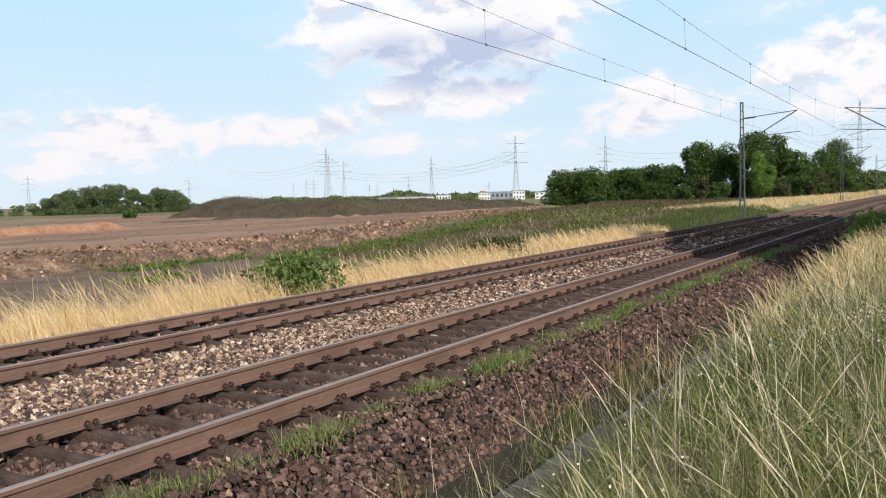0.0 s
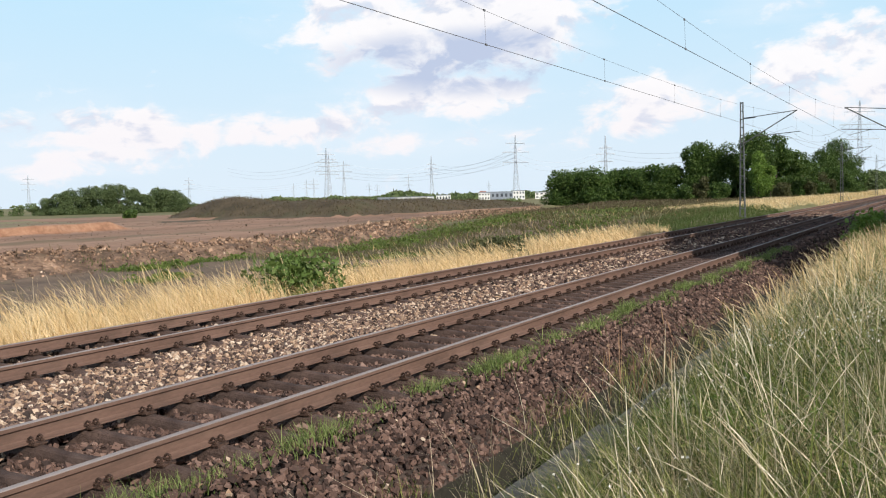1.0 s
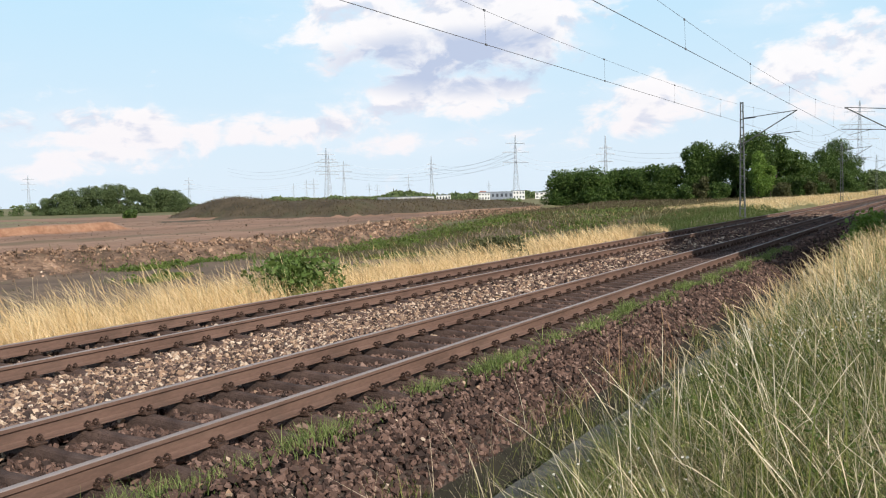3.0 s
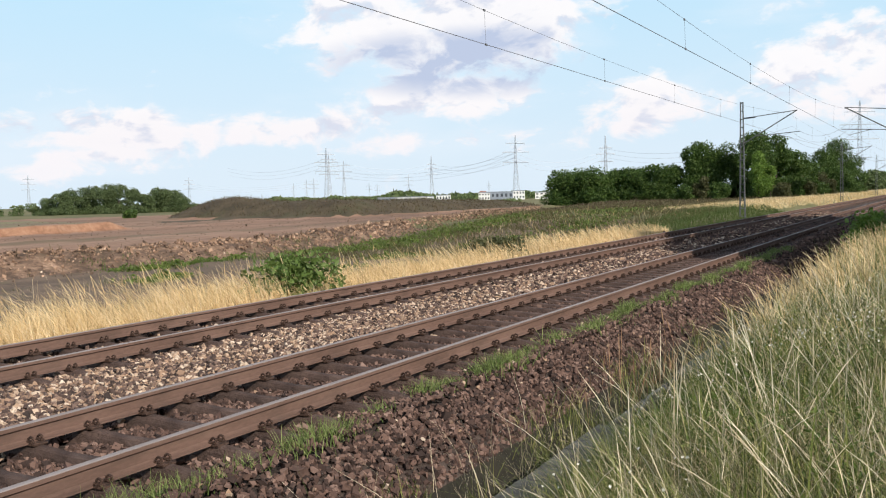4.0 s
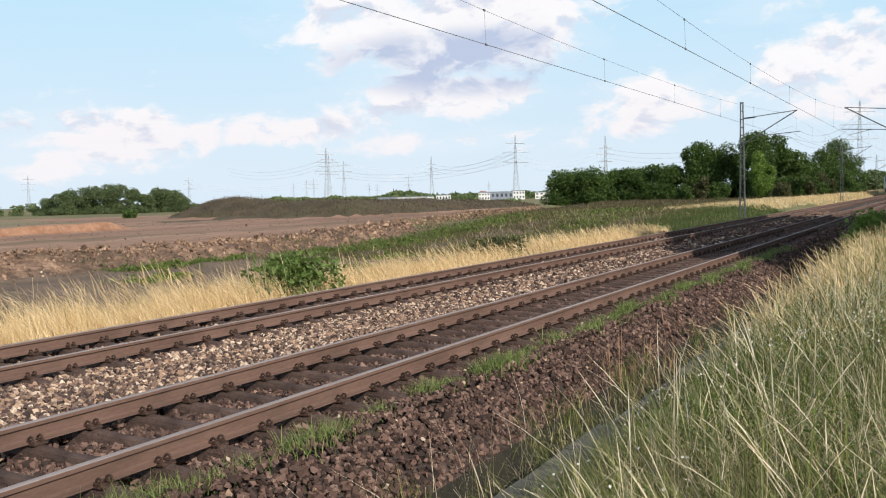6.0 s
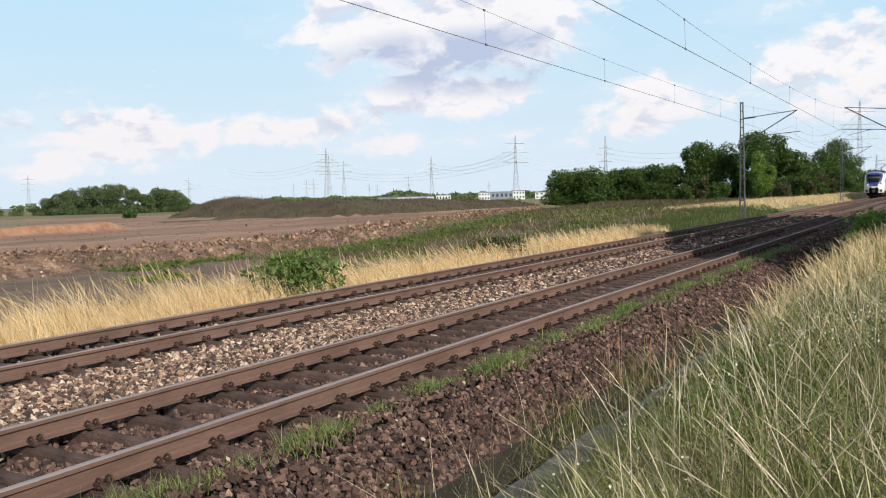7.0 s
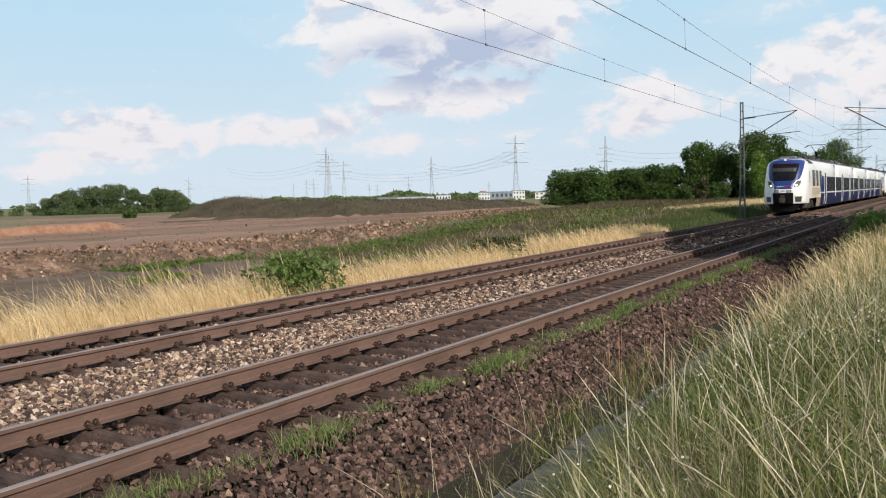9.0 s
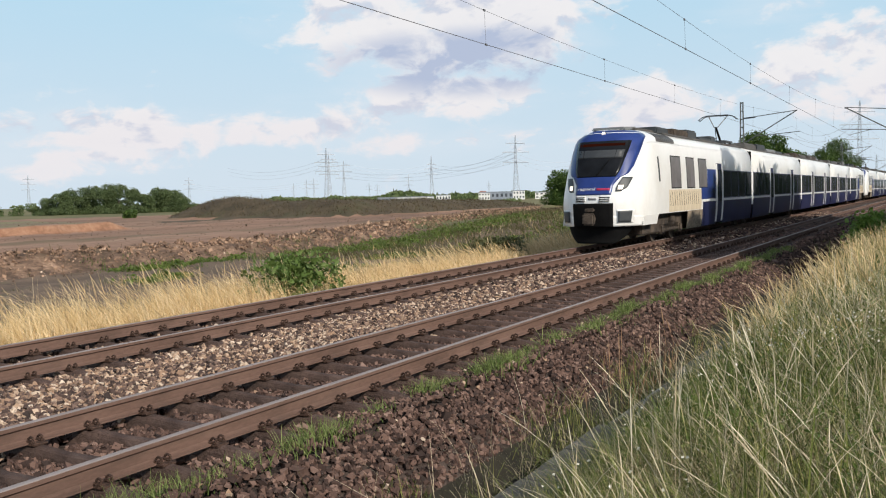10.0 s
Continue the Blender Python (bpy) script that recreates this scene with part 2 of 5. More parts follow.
M["cabglass"] = mat("cab_side_glass", [(0.16, 0.152, 0.16), (0.24, 0.224, 0.24)], 0.6, 0.12, 0.0, 0.0, 3.0, spec=0.5)
M["black"] = mat("black_rubber_and_shade", [(0.004, 0.004, 0.0045), (0.010, 0.010, 0.010)], 3.0, 0.85, spec=0.1)
M["grime"] = mat("underframe_grime", [(0.02, 0.016, 0.013), (0.06, 0.045, 0.035), (0.11, 0.085, 0.065)], 2.0, 0.85, 0.0, 0.4, 14.0)
M["roof"] = mat("grey_roof_metal", [(0.08, 0.075, 0.07), (0.19, 0.18, 0.17)], 1.0, 0.6, 0.3, 0.1, 9.0, dirt=((0.055, 0.035, 0.028), 0.5, 0.85))
M["grey"] = mat("grey_plastic", [(0.16, 0.17, 0.18), (0.24, 0.25, 0.26)], 2.0, 0.5)
M["darkgrey"] = mat("dark_grey_plastic", [(0.035, 0.04, 0.045), (0.06, 0.065, 0.07)], 2.0, 0.5)
# white louvre panel with the warm glint of the sun painted in as tan
M["sand"] = mat("sun_tinted_white_panel", [(0.56, 0.46, 0.32), (0.72, 0.63, 0.49)], 1.0, 0.4, 0.0, 0.0, 12.0, (4, 1, 0.5))
M["pane"] = mat("dark_window_glass", [(0.016, 0.0176, 0.0224), (0.048, 0.0512, 0.064)], 0.5, 0.15, 0.0, 0.0, 3.0, spec=0.04)
M["tan"] = mat("dust_caked_skirt", [(0.10, 0.075, 0.055), (0.22, 0.175, 0.13), (0.36, 0.30, 0.23)], 0.9, 0.8, 0.0, 0.1, 7.0, (0.6, 1, 1.5))
M["red"] = mat("red_letters", [(0.45, 0.03, 0.08), (0.5, 0.04, 0.1)], 3.0, 0.4)
M["wall"] = mat("white_plaster", [(0.70, 0.70, 0.69), (0.80, 0.80, 0.79)], 0.1, 0.8)
M["brick"] = mat("reddish_cladding", [(0.30, 0.16, 0.14), (0.38, 0.22, 0.19)], 0.1, 0.8)
M["shed"] = mat("blue_grey_cladding", [(0.20, 0.23, 0.28), (0.28, 0.31, 0.36)], 0.1, 0.7)
M["window"] = mat("far_window_glass", [(0.05, 0.06, 0.08), (0.09, 0.10, 0.12)], 0.3, 0.15)


def glow(name, colour, strength):
    m = bpy.data.materials.new(name)
    m.use_nodes = True
    q = G(m.node_tree)
    q.t.links.new(q.n("ShaderNodeEmission", Color=(*colour, 1.0), Strength=strength).outputs[0], q.n("ShaderNodeOutputMaterial").inputs[0])
    return m


M["lamp"] = glow("headlamp_glow", (1.0, 0.88, 0.76), 2.2)
M["led"] = glow("destination_glow", (0.30, 0.06, 0.03), 0.12)


# ---- mesh helpers ----
def mesh_ob(name, verts, faces, material, parent=None, label="", smooth=False, slots=None):
    me = bpy.data.meshes.new(name)
    if isinstance(verts, np.ndarray):
        verts = verts.astype(float)
    me.from_pydata(verts.tolist() if isinstance(verts, np.ndarray) else verts, [], faces.tolist() if isinstance(faces, np.ndarray) else faces)
    mats = material if isinstance(material, (list, tuple)) else [material]
    for m in mats:
        me.materials.append(M[m])
    if slots is not None:
        me.polygons.foreach_set("material_index", np.asarray(slots, dtype=np.int32))
    if smooth:
        me.polygons.foreach_set("use_smooth", np.ones(len(me.polygons), dtype=bool))
    me.update()
    ob = new(name, me)
    if parent:
        ob.parent = parent
    if label:
        tagged(ob, label)
    return ob


def part(name, bm, material, parent, label="", smooth=False):
    me = bpy.data.meshes.new(name)
    bmesh.ops.recalc_face_normals(bm, faces=bm.faces)
    bm.to_mesh(me)
    bm.free()
    me.materials.append(M[material])
    if smooth:
        for f in me.polygons:
            f.use_smooth = True
    ob = new(name, me)
    if parent:
        ob.parent = parent
    if label:
        tagged(ob, label)
    return ob


def add_box(bm, centre, size, bevel=0.0, turn=None):
    b = bmesh.new()
    bmesh.ops.create_cube(b, size=1.0)
    bmesh.ops.scale(b, vec=size, verts=b.verts)
    if bevel:
        bmesh.ops.bevel(b, geom=b.edges[:], offset=bevel, segments=2, affect="EDGES")
    m = Matrix.Translation(centre) @ (turn or Matrix())
    bmesh.ops.transform(b, matrix=m, verts=b.verts)
    join(bm, b)


def join(bm, b):
    vs = {v: bm.verts.new(v.co) for v in b.verts}
    for f in b.faces:
        try:
            bm.faces.new([vs[v] for v in f.verts])
        except ValueError:
            pass
    b.free()


def add_rod(bm, a, b, r, sides=6, r2=None):
    a, b = Vector(a), Vector(b)
    d = (b - a).normalized()
    up = Vector((0, 0, 1)) if abs(d.z) < 0.9 else Vector((1, 0, 0))
    e1 = d.cross(up).normalized()
    e2 = d.cross(e1)
    r2 = r if r2 is None else r2
    rings = []
    for p, rr in ((a, r), (b, r2)):
        rings.append([bm.verts.new(p + (e1 * math.cos(t) + e2 * math.sin(t)) * rr) for t in (2 * math.pi * i / sides + 0.4 for i in range(sides))])
    for i in range(sides):
        j = (i + 1) % sides
        bm.faces.new((rings[0][i], rings[0][j], rings[1][j], rings[1][i]))
    bm.faces.new(rings[0][::-1])
    bm.faces.new(rings[1])


def thing(name, label, category, group="", kind="", at=(0, 0, 0)):
    ob = new(name)
    ob.empty_display_size = 0.2
    ob.location = at
    return tagged(ob, label, category, group, kind)


def sstep(x, a, b):
    t = np.clip((x - a) / (b - a), 0, 1)
    return t * t * (3 - 2 * t)


def wave(x, y, s, seed=0.0):
    """Cheap smooth pseudo-noise, -1 to 1."""
    return (np.sin(x * s + seed) * np.cos(y * s * 1.31 + seed * 2.1) + 0.6 * np.sin(x * s * 2.3 - y * s * 1.7 + seed * 3.3)
            + 0.4 * np.cos(x * s * 4.1 + y * s * 3.7 + seed)) / 2.0


# ---- ground: one sheet to the horizon ----
YS = np.array([-4000, -60, -14, -9, -5.4, -4.5, -3.95, -3.62, -3.0, -2.4, -2.22, -1.9, -1.5, -1.15, 5.5, 6.1, 6.9, 9.3, 13, 19, 4000.0])
ZS = np.array([2.0, 2.0, 1.1, 0.45, 0.22, -0.02, -0.40, -0.78, -1.15, -1.12, -0.78, -0.54, -0.34, -0.33, -0.33, -0.40, -0.56, -0.60, -1.1, -1.5, -1.5])


def berm_line(x):
    return 34.7 + np.maximum(0, x - 55) * 0.2 + 0.6 * np.sin(x * 0.09)


def seg_dist(x, y, ax, ay, bx, by):
    t = np.clip(((x - ax) * (bx - ax) + (y - ay) * (by - ay)) / ((bx - ax) ** 2 + (by - ay) ** 2), 0, 1)
    return np.hypot(x - ax - t * (bx - ax), y - ay - t * (by - ay))


def mound_h(x, y):
    d = np.minimum(seg_dist(x, y, 156, 137, 154, 102), seg_dist(x, y, 154, 102, 236, 102))
    b = np.degrees(np.arctan2(y - EYE.y, x))
    return np.interp(b, [22, 25, 30, 38, 42, 46], [0.6, 1.8, 2.9, 3.4, 4.2, 4.2]) * (1 - sstep(d, 1, 13)) * (1 + 0.12 * wave(x, y, 0.2, 2))


def berm_h(x, y):
    d = np.abs(y - berm_line(x))
    return (0.92 + 0.16 * wave(x, y, 0.55, 1) + 0.18 * wave(x, y, 1.9, 3) + 0.14 * wave(x, y, 4.3, 5)) * (1 - sstep(d, 0.5, 3.4)) * (1 - sstep(x, 155, 180))


def ground_z(x, y):
    x, y = np.asarray(x, float), np.asarray(y, float)
    z = np.interp(y, YS, ZS)
    rise = sstep(x, 48, 82) * sstep(y, 6.9, 9.5) * (1 - sstep(y - 0.22 * x, 8, 30))
    z = z * (1 - rise) + rise * (0.12 + 0.25 * sstep(x, 90, 170))
    z = z + berm_h(x, y) * (1 - 0.6 * rise) + mound_h(x, y)
    edge = 92.5 + 1.2 * wave(x, y * 0, 0.12, 3) + 0.7 * wave(x, y * 0, 0.5, 1)
    z = z + 1.05 * sstep(y, edge, edge + 1.0) * (1 - sstep(y, 190, 300)) * (1 - sstep(x - 0.35 * (y - 92), 88, 90))
    rough = sstep(y, 7, 12) * 0.10 + (1 - sstep(y, -5.0, -3.8)) * 0.06
    return z + rough * wave(x, y, 0.8, 5) + sstep(y, 20, 40) * 0.14 * wave(x, y, 0.23, 7)


def build_ground():
    xs = np.concatenate([np.linspace(-1500, -60, 8)[:-1], np.linspace(-60, -8, 14)[:-1], np.arange(-8, 70, 0.5), np.arange(70, 300, 2.5), np.geomspace(300, 4500, 14)])
    ys = np.concatenate([-np.geomspace(4000, 30, 8), np.linspace(-30, -9, 8)[1:-1], np.arange(-9, -1, 0.1), np.arange(-1, 5.5, 0.5), np.arange(5.5, 20, 0.3), np.arange(20, 60, 0.7), np.arange(60, 88, 2.5), np.arange(88, 97, 0.3), np.arange(97, 260, 2.5), np.geomspace(260, 4500, 14)])
    X, Y = np.meshgrid(xs, ys, indexing="ij")
    Z = ground_z(X, Y)
    v = np.stack([X, Y, Z], -1).reshape(-1, 3)
    nx, ny = len(xs), len(ys)
    i, j = np.meshgrid(np.arange(nx - 1), np.arange(ny - 1), indexing="ij")
    a = (i * ny + j).ravel()
    f = np.stack([a, a + ny, a + ny + 1, a + 1], -1)
    c = v[f].mean(1)
    x, y = c[:, 0], c[:, 1]
    slot = np.zeros(len(f), int)
    slot[(y > -2.8) & (y < 6.7)] = 1
    slot[(y > 33 + 1.0 * wave(x, y, 0.4))] = 2
    slot[(np.abs(y - berm_line(x)) < 3.0) & (x < 175)] = 3
    slot[(mound_h(x, y) > 0.25) | ((y > 118) & (y < 128) & (x > 124) & (x < 150))] = 4
    cut = (y > 90.5) & (x - 0.35 * (y - 92) < 89)
    slot[cut & (y < 96.5) & (np.abs(Z.reshape(-1)[f].max(1) - Z.reshape(-1)[f].min(1)) > 0.12)] = 7
    slot[cut & (y >= 96.5) & (mound_h(x, y) < 0.25)] = 8
    slot[(np.hypot(x, y) > 290) | ((x > 70) & (y > 7) & (y - 0.22 * x < 24))] = 5
    slot[y < -2.8] = 0
    # ditch and near bank take the soil with shade painted in
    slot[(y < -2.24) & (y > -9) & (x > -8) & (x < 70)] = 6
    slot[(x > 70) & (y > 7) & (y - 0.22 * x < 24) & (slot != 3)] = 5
    ob = mesh_ob("ground", v, f, ["soil", "bed", "dirt", "berm", "mound", "farland", "shaded_soil", "clay", "plateau"], slots=slot, smooth=True)
    tagged(ob, "grassy verges and dug brown earth stretching to the horizon", "ground", kind="structure")


build_ground()


# ---- the two tracks ----
TRACK_FAR = 4.24
RAIL = [(-0.036, -0.004), (-0.030, 0.0), (0.030, 0.0), (0.036, -0.004), (0.036, -0.036), (0.010, -0.050), (0.008, -0.135), (0.030, -0.150), (0.075, -0.160), (0.075, -0.172),
        (-0.075, -0.172), (-0.075, -0.160), (-0.030, -0.150), (-0.008, -0.135), (-0.010, -0.050), (-0.036, -0.036)]


def rail_mesh():
    xs = np.concatenate([[-60], np.arange(-12, 120, 6.0), np.arange(120, 620, 50.0)])
    n = len(RAIL)
    v = [(x, y, z) for x in xs for y, z in RAIL]
    f, slot = [], []
    for i in range(len(xs) - 1):
        for k in range(n):
            f.append((i * n + k, (i + 1) * n + k, (i + 1) * n + (k + 1) % n, i * n + (k + 1) % n))
            slot.append(1 if k in (0, 1, 2) else 0)
    ob = mesh_ob("rail", v, f, ["rust", "head"], slots=slot)
    return ob


def sleeper_mesh(name, fine):
    """Trough sleeper: rounded back, sloping flanks, ends turned down."""
    sec = [(-0.100, -0.16), (-0.076, -0.05), (-0.056, -0.012), (-0.033, 0.0), (0.033, 0.0), (0.056, -0.012), (0.076, -0.05), (0.100, -0.16)] if fine else [(-0.11, -0.16), (-0.06, 0.0), (0.06, 0.0), (0.11, -0.16)]
    ys = [(-1.30, -0.14), (-1.27, -0.06), (-1.18, -0.020), (-0.9, 0.004), (-0.60, -0.006), (-0.25, -0.034), (0.25, -0.034), (0.60, -0.006), (0.9, 0.004), (1.18, -0.020), (1.27, -0.06), (1.30, -0.14)] if fine else [(-1.30, -0.1), (-1.18, 0.0), (1.18, 0.0), (1.30, -0.1)]
    n = len(sec)
    v = [(a, y, -0.178 + b + d) for y, d in ys for a, b in sec]
    f = [(i * n + k, i * n + k + 1, (i + 1) * n + k + 1, (i + 1) * n + k) for i in range(len(ys) - 1) for k in range(n - 1)]
    f += [tuple(range(n))[::-1], tuple(range((len(ys) - 1) * n, len(ys) * n))]
    return v, f


def fastening_mesh():
    """Ribbed plate with two screws and clamps on one side of the rail."""
    bm = bmesh.new()
    add_box(bm, (0, 0, -0.172), (0.14, 0.15, 0.022), 0.004)
    for dx in (-0.046, 0.046):
        add_box(bm, (dx, -0.004, -0.151), (0.040, 0.085, 0.024), 0.008)
        add_rod(bm, (dx, -0.030, -0.150), (dx, -0.036, -0.118), 0.011, 6)
        add_rod(bm, (dx, -0.036, -0.118), (dx, -0.004, -0.108), 0.011, 6)
        add_rod(bm, (dx, -0.004, -0.108), (dx, 0.022, -0.128), 0.011, 6)
    return bm


def build_track(name, y0, label, phase):
    track = thing(name, label, "railway track", "parallel tracks", "structure", (0, y0, 0))
    r1 = rail_mesh()
    r1.parent, r1.location = track, (0, -0.75, 0)
    r2 = new("rail", r1.data)
    r2.parent, r2.location = track, (0, 0.75, 0)
    v, f = sleeper_mesh("sleeper", True)
    proto = mesh_ob("sleeper", v, f, "sleeper", track)
    fb = fastening_mesh()
    clip = part("fastening", fb, "clip", proto)
    rng = random.Random(5 + int(y0))
    clip_me, sl_me = clip.data, proto.data
    bpy.data.objects.remove(clip)
    bpy.data.objects.remove(proto)
    for k in range(190):
        x = phase - 4.8 + 0.6 * k
        s = new("sleeper", sl_me)
        s.parent, s.location = track, (x + rng.uniform(-0.01, 0.01), rng.uniform(-0.02, 0.02), rng.uniform(-0.006, 0.004))
        s.rotation_euler = (0, 0, rng.uniform(-0.012, 0.012))
        if 2 < x < 46:
            for yy, turn in ((-0.84, 0), (0.66, 0), (-0.66, math.pi), (0.84, math.pi)):
                if turn and x > 24:
                    continue
                c = new("fastening", clip_me)
                c.parent, c.location, c.rotation_euler = s, (0, yy, 0), (0, 0, turn)
    v, f = sleeper_mesh("sleepers", False)
    v, f = np.array(v), np.array(f[:-2])
    xs = np.arange(phase - 4.8 + 0.6 * 190, 420, 0.6)
    V = (v[None] + np.stack([xs, xs * 0, xs * 0], -1)[:, None]).reshape(-1, 3)
    F = (f[None] + (np.arange(len(xs)) * len(v))[:, None, None]).reshape(-1, 4)
    tagged(mesh_ob("sleepers_far", V, F, "sleeper", track), kind="stuff")


build_track("track_near", 0.0, "railway track with rusty rails on dark sleepers, in brown ballast", 5.10)
build_track("track_far", TRACK_FAR, "railway track with rusty rails on dark sleepers, in pale ballast", 5.28)


# ---- overhead line ----
def lattice_mast(name, x, y, side, label):
    """Steel lattice mast with a bracket; side +1: the bracket reaches towards +y."""
    mast = thing(name, label, "catenary mast", "catenary masts", at=(x, y, 0))
    base, top = -0.75, 8.5
    bm = bmesh.new()
    add_box(bm, (0, 0, base + 0.05), (0.7, 0.7, 0.5), 0.03)
    part("footing", bm, "concrete", mast)

    def half(z):
        return 0.19 - 0.105 * (z - base) / (top - base)
    for sx in (-1, 1):
        for sy in (-1, 1):
            bm = bmesh.new()
            h0, h1 = half(base), half(top)
            add_rod(bm, (sx * h0, sy * h0, base), (sx * h1, sy * h1, top), 0.034, 4)
            part("leg", bm, "galv", mast)
    k, z = 0, base + 0.5
    while z < top:
        h = half(z)
        bm = bmesh.new()
        for a, b in (((-h, -h), (h, -h)), ((-h, h), (h, h)), ((-h, -h), (-h, h)), ((h, -h), (h, h))):
            add_rod(bm, (a[0], a[1], z), (b[0], b[1], z), 0.042, 4)
        part("batten", bm, "galv", mast)
        z += 0.62
    bm = bmesh.new()
    s = side
    add_rod(bm, (0, s * 0.1, 7.25), (0, s * 3.95, 7.62), 0.030, 6)
    part("top_tube", bm, "galv", mast)
    bm = bmesh.new()
    add_rod(bm, (0, s * 0.1, 7.24), (0, s * 1.0, 7.30), 0.06, 8)
    part("insulator", bm, "darkgrey", mast)
    bm = bmesh.new()
    add_rod(bm, (0, s * 0.15, 5.35), (0, s * 4.0, 7.64), 0.042, 6)
    part("diagonal_tube", bm, "galv", mast)
    bm = bmesh.new()
    add_rod(bm, (0, s * 1.0, 5.85), (0, s * 4.2, 6.05), 0.028, 6)
    add_rod(bm, (0, s * 2.2, 5.93), (0, s * 3.6, 5.62), 0.018, 6)
    part("registration_arm", bm, "galv", mast)
    return mast


MAST_X = [-2.0, 73.0, 148.0, 223.0, 298.0]
for i, mx in enumerate(MAST_X):
    lattice_mast("catenary_mast", mx, 7.7, -1, "grey steel lattice mast with a bracket over the far track")
    lattice_mast("catenary_mast", mx + 0.4, -3.5, 1, "grey steel lattice mast with a bracket over the near track")


def tube(name, points, r, material, parent=None, sides=5):
    """One unbroken wire through the points, which run along x."""
    v = [(p[0], p[1] + r * math.cos(6.283 * k / sides), p[2] + r * math.sin(6.283 * k / sides)) for p in points for k in range(sides)]
    f = [(i * sides + k, i * sides + (k + 1) % sides, (i + 1) * sides + (k + 1) % sides, (i + 1) * sides + k) for i in range(len(points) - 1) for k in range(sides)]
    return mesh_ob(name, v, f, material, parent)


def overhead(y0, contact, high, low, first, count):
    line = thing("overhead_line", "thin dark contact wire hung by droppers from a messenger wire", "overhead line", "overhead lines")
    for m in range(len(MAST_X) - 1):
        xa, xb = MAST_X[m], MAST_X[m + 1]
        za, zb = (0.2 if m % 2 else -0.2), (-0.2 if m % 2 else 0.2)

        def mess(t):
            return high - (high - low) * (1.0 if m == 0 else 0.6) * (1 - (2 * t - 1) ** 2)
        n = 16
        pts = [(xa + (xb - xa) * i / n, y0 + za + (zb - za) * i / n, contact) for i in range(n + 1)]
        tube("contact_wire", pts, 0.0085, "wire", line)
        pts = [(xa + (xb - xa) * i / n, y0 + 0.6 * (za + (zb - za) * i / n), mess(i / n)) for i in range(n + 1)]
        tube("messenger_wire", pts, 0.005 if m == 0 else 0.0035, "wire", line)
        for d in range(count):
            t = (first + 9.4 * d) / 75.0
            p = (xa + 75 * t, y0 + za + (zb - za) * t, contact)
            q = (xa + 75 * t, y0 + 0.6 * (za + (zb - za) * t), mess(t))
            bm = bmesh.new()
            add_rod(bm, p, q, 0.0035, 4)
            add_box(bm, p, (0.10, 0.03, 0.05))
            add_box(bm, q, (0.10, 0.03, 0.05))
            part("dropper", bm, "wire", line)


overhead(0.0, 5.60, 7.45, 6.28, 7.9, 7)
overhead(TRACK_FAR, 5.70, 7.45, 6.42, 4.5, 8)


# ---- the train ----
HW = ([0.30, 0.72, 1.05, 1.40, 2.60, 3.20, 3.55, 3.76, 3.90, 4.02], [1.36, 1.42, 1.445, 1.46, 1.455, 1.43, 1.38, 1.30, 1.10, 0.80])
UF = ([0.30, 0.72, 1.50, 1.78, 2.40, 3.00, 3.65, 3.90, 4.02], [0.16, 0.06, 0.02, 0.12, 0.42, 0.76, 1.15, 1.38, 1.62])


def hw(z):
    return float(np.interp(z, *HW))


def nose(s, z, off=0.0):
    """A place on the front: s from -1 (near side) to 1."""
    a = abs(s)
    u = float(np.interp(z, *UF)) + 0.20 * a ** 2 + 0.95 * a ** 3.6
    return Vector((u - off, s * (hw(z) + off * a), z))


def front_patch(name, rows, material, parent, off, label="", n=10):
    """rows: (z, s_low, s_high) from below up."""
    zs = np.linspace(rows[0][0], rows[-1][0], max(2, int((rows[-1][0] - rows[0][0]) / 0.06) + 1))
    lo, hi = np.interp(zs, [r[0] for r in rows], [r[1] for r in rows]), np.interp(zs, [r[0] for r in rows], [r[2] for r in rows])
    v = [nose(a + (b - a) * i / n, z, off) for z, a, b in zip(zs, lo, hi) for i in range(n + 1)]
    k = len(v)
    v += [nose(a + (b - a) * i / n, z, off - 0.02) for z, a, b in zip(zs, lo, hi) for i in range(n + 1)]
    f = []
    r, c = len(zs), n + 1
    for j in range(r - 1):
        for i in range(n):
            p = j * c + i
            f.append((p, p + c, p + c + 1, p + 1))
    rim = [i for i in range(n)] + [j * c + n for j in range(r - 1)] + [(r - 1) * c + i for i in range(n, 0, -1)] + [j * c for j in range(r - 1, 0, -1)]
    for a, b in zip(rim, rim[1:] + rim[:1]):
        f.append((a, b, b + k, a + k))
    return mesh_ob(name, v, f, material, parent, label, True)


def side_patch(name, u0, u1, z0, z1, sgn, material, parent, off=0.008, label="", slant=0.0):
    zs = np.linspace(z0, z1, 6)
    v = []
    for d in (off, off - 0.03):
        for z in zs:
            for u in (u0, u1):
                v.append((u + slant * (z - z0), sgn * (hw(z) + d), z))
    f = [(2 * j, 2 * j + 1, 2 * j + 3, 2 * j + 2) for j in range(5)]
    for j in range(5):
        f += [(2 * j, 2 * j + 2, 2 * j + 14, 2 * j + 12), (2 * j + 1, 2 * j + 13, 2 * j + 15, 2 * j + 3)]
    f += [(0, 12, 13, 1), (10, 11, 23, 22)]
    return mesh_ob(name, v, f, material, parent, label)


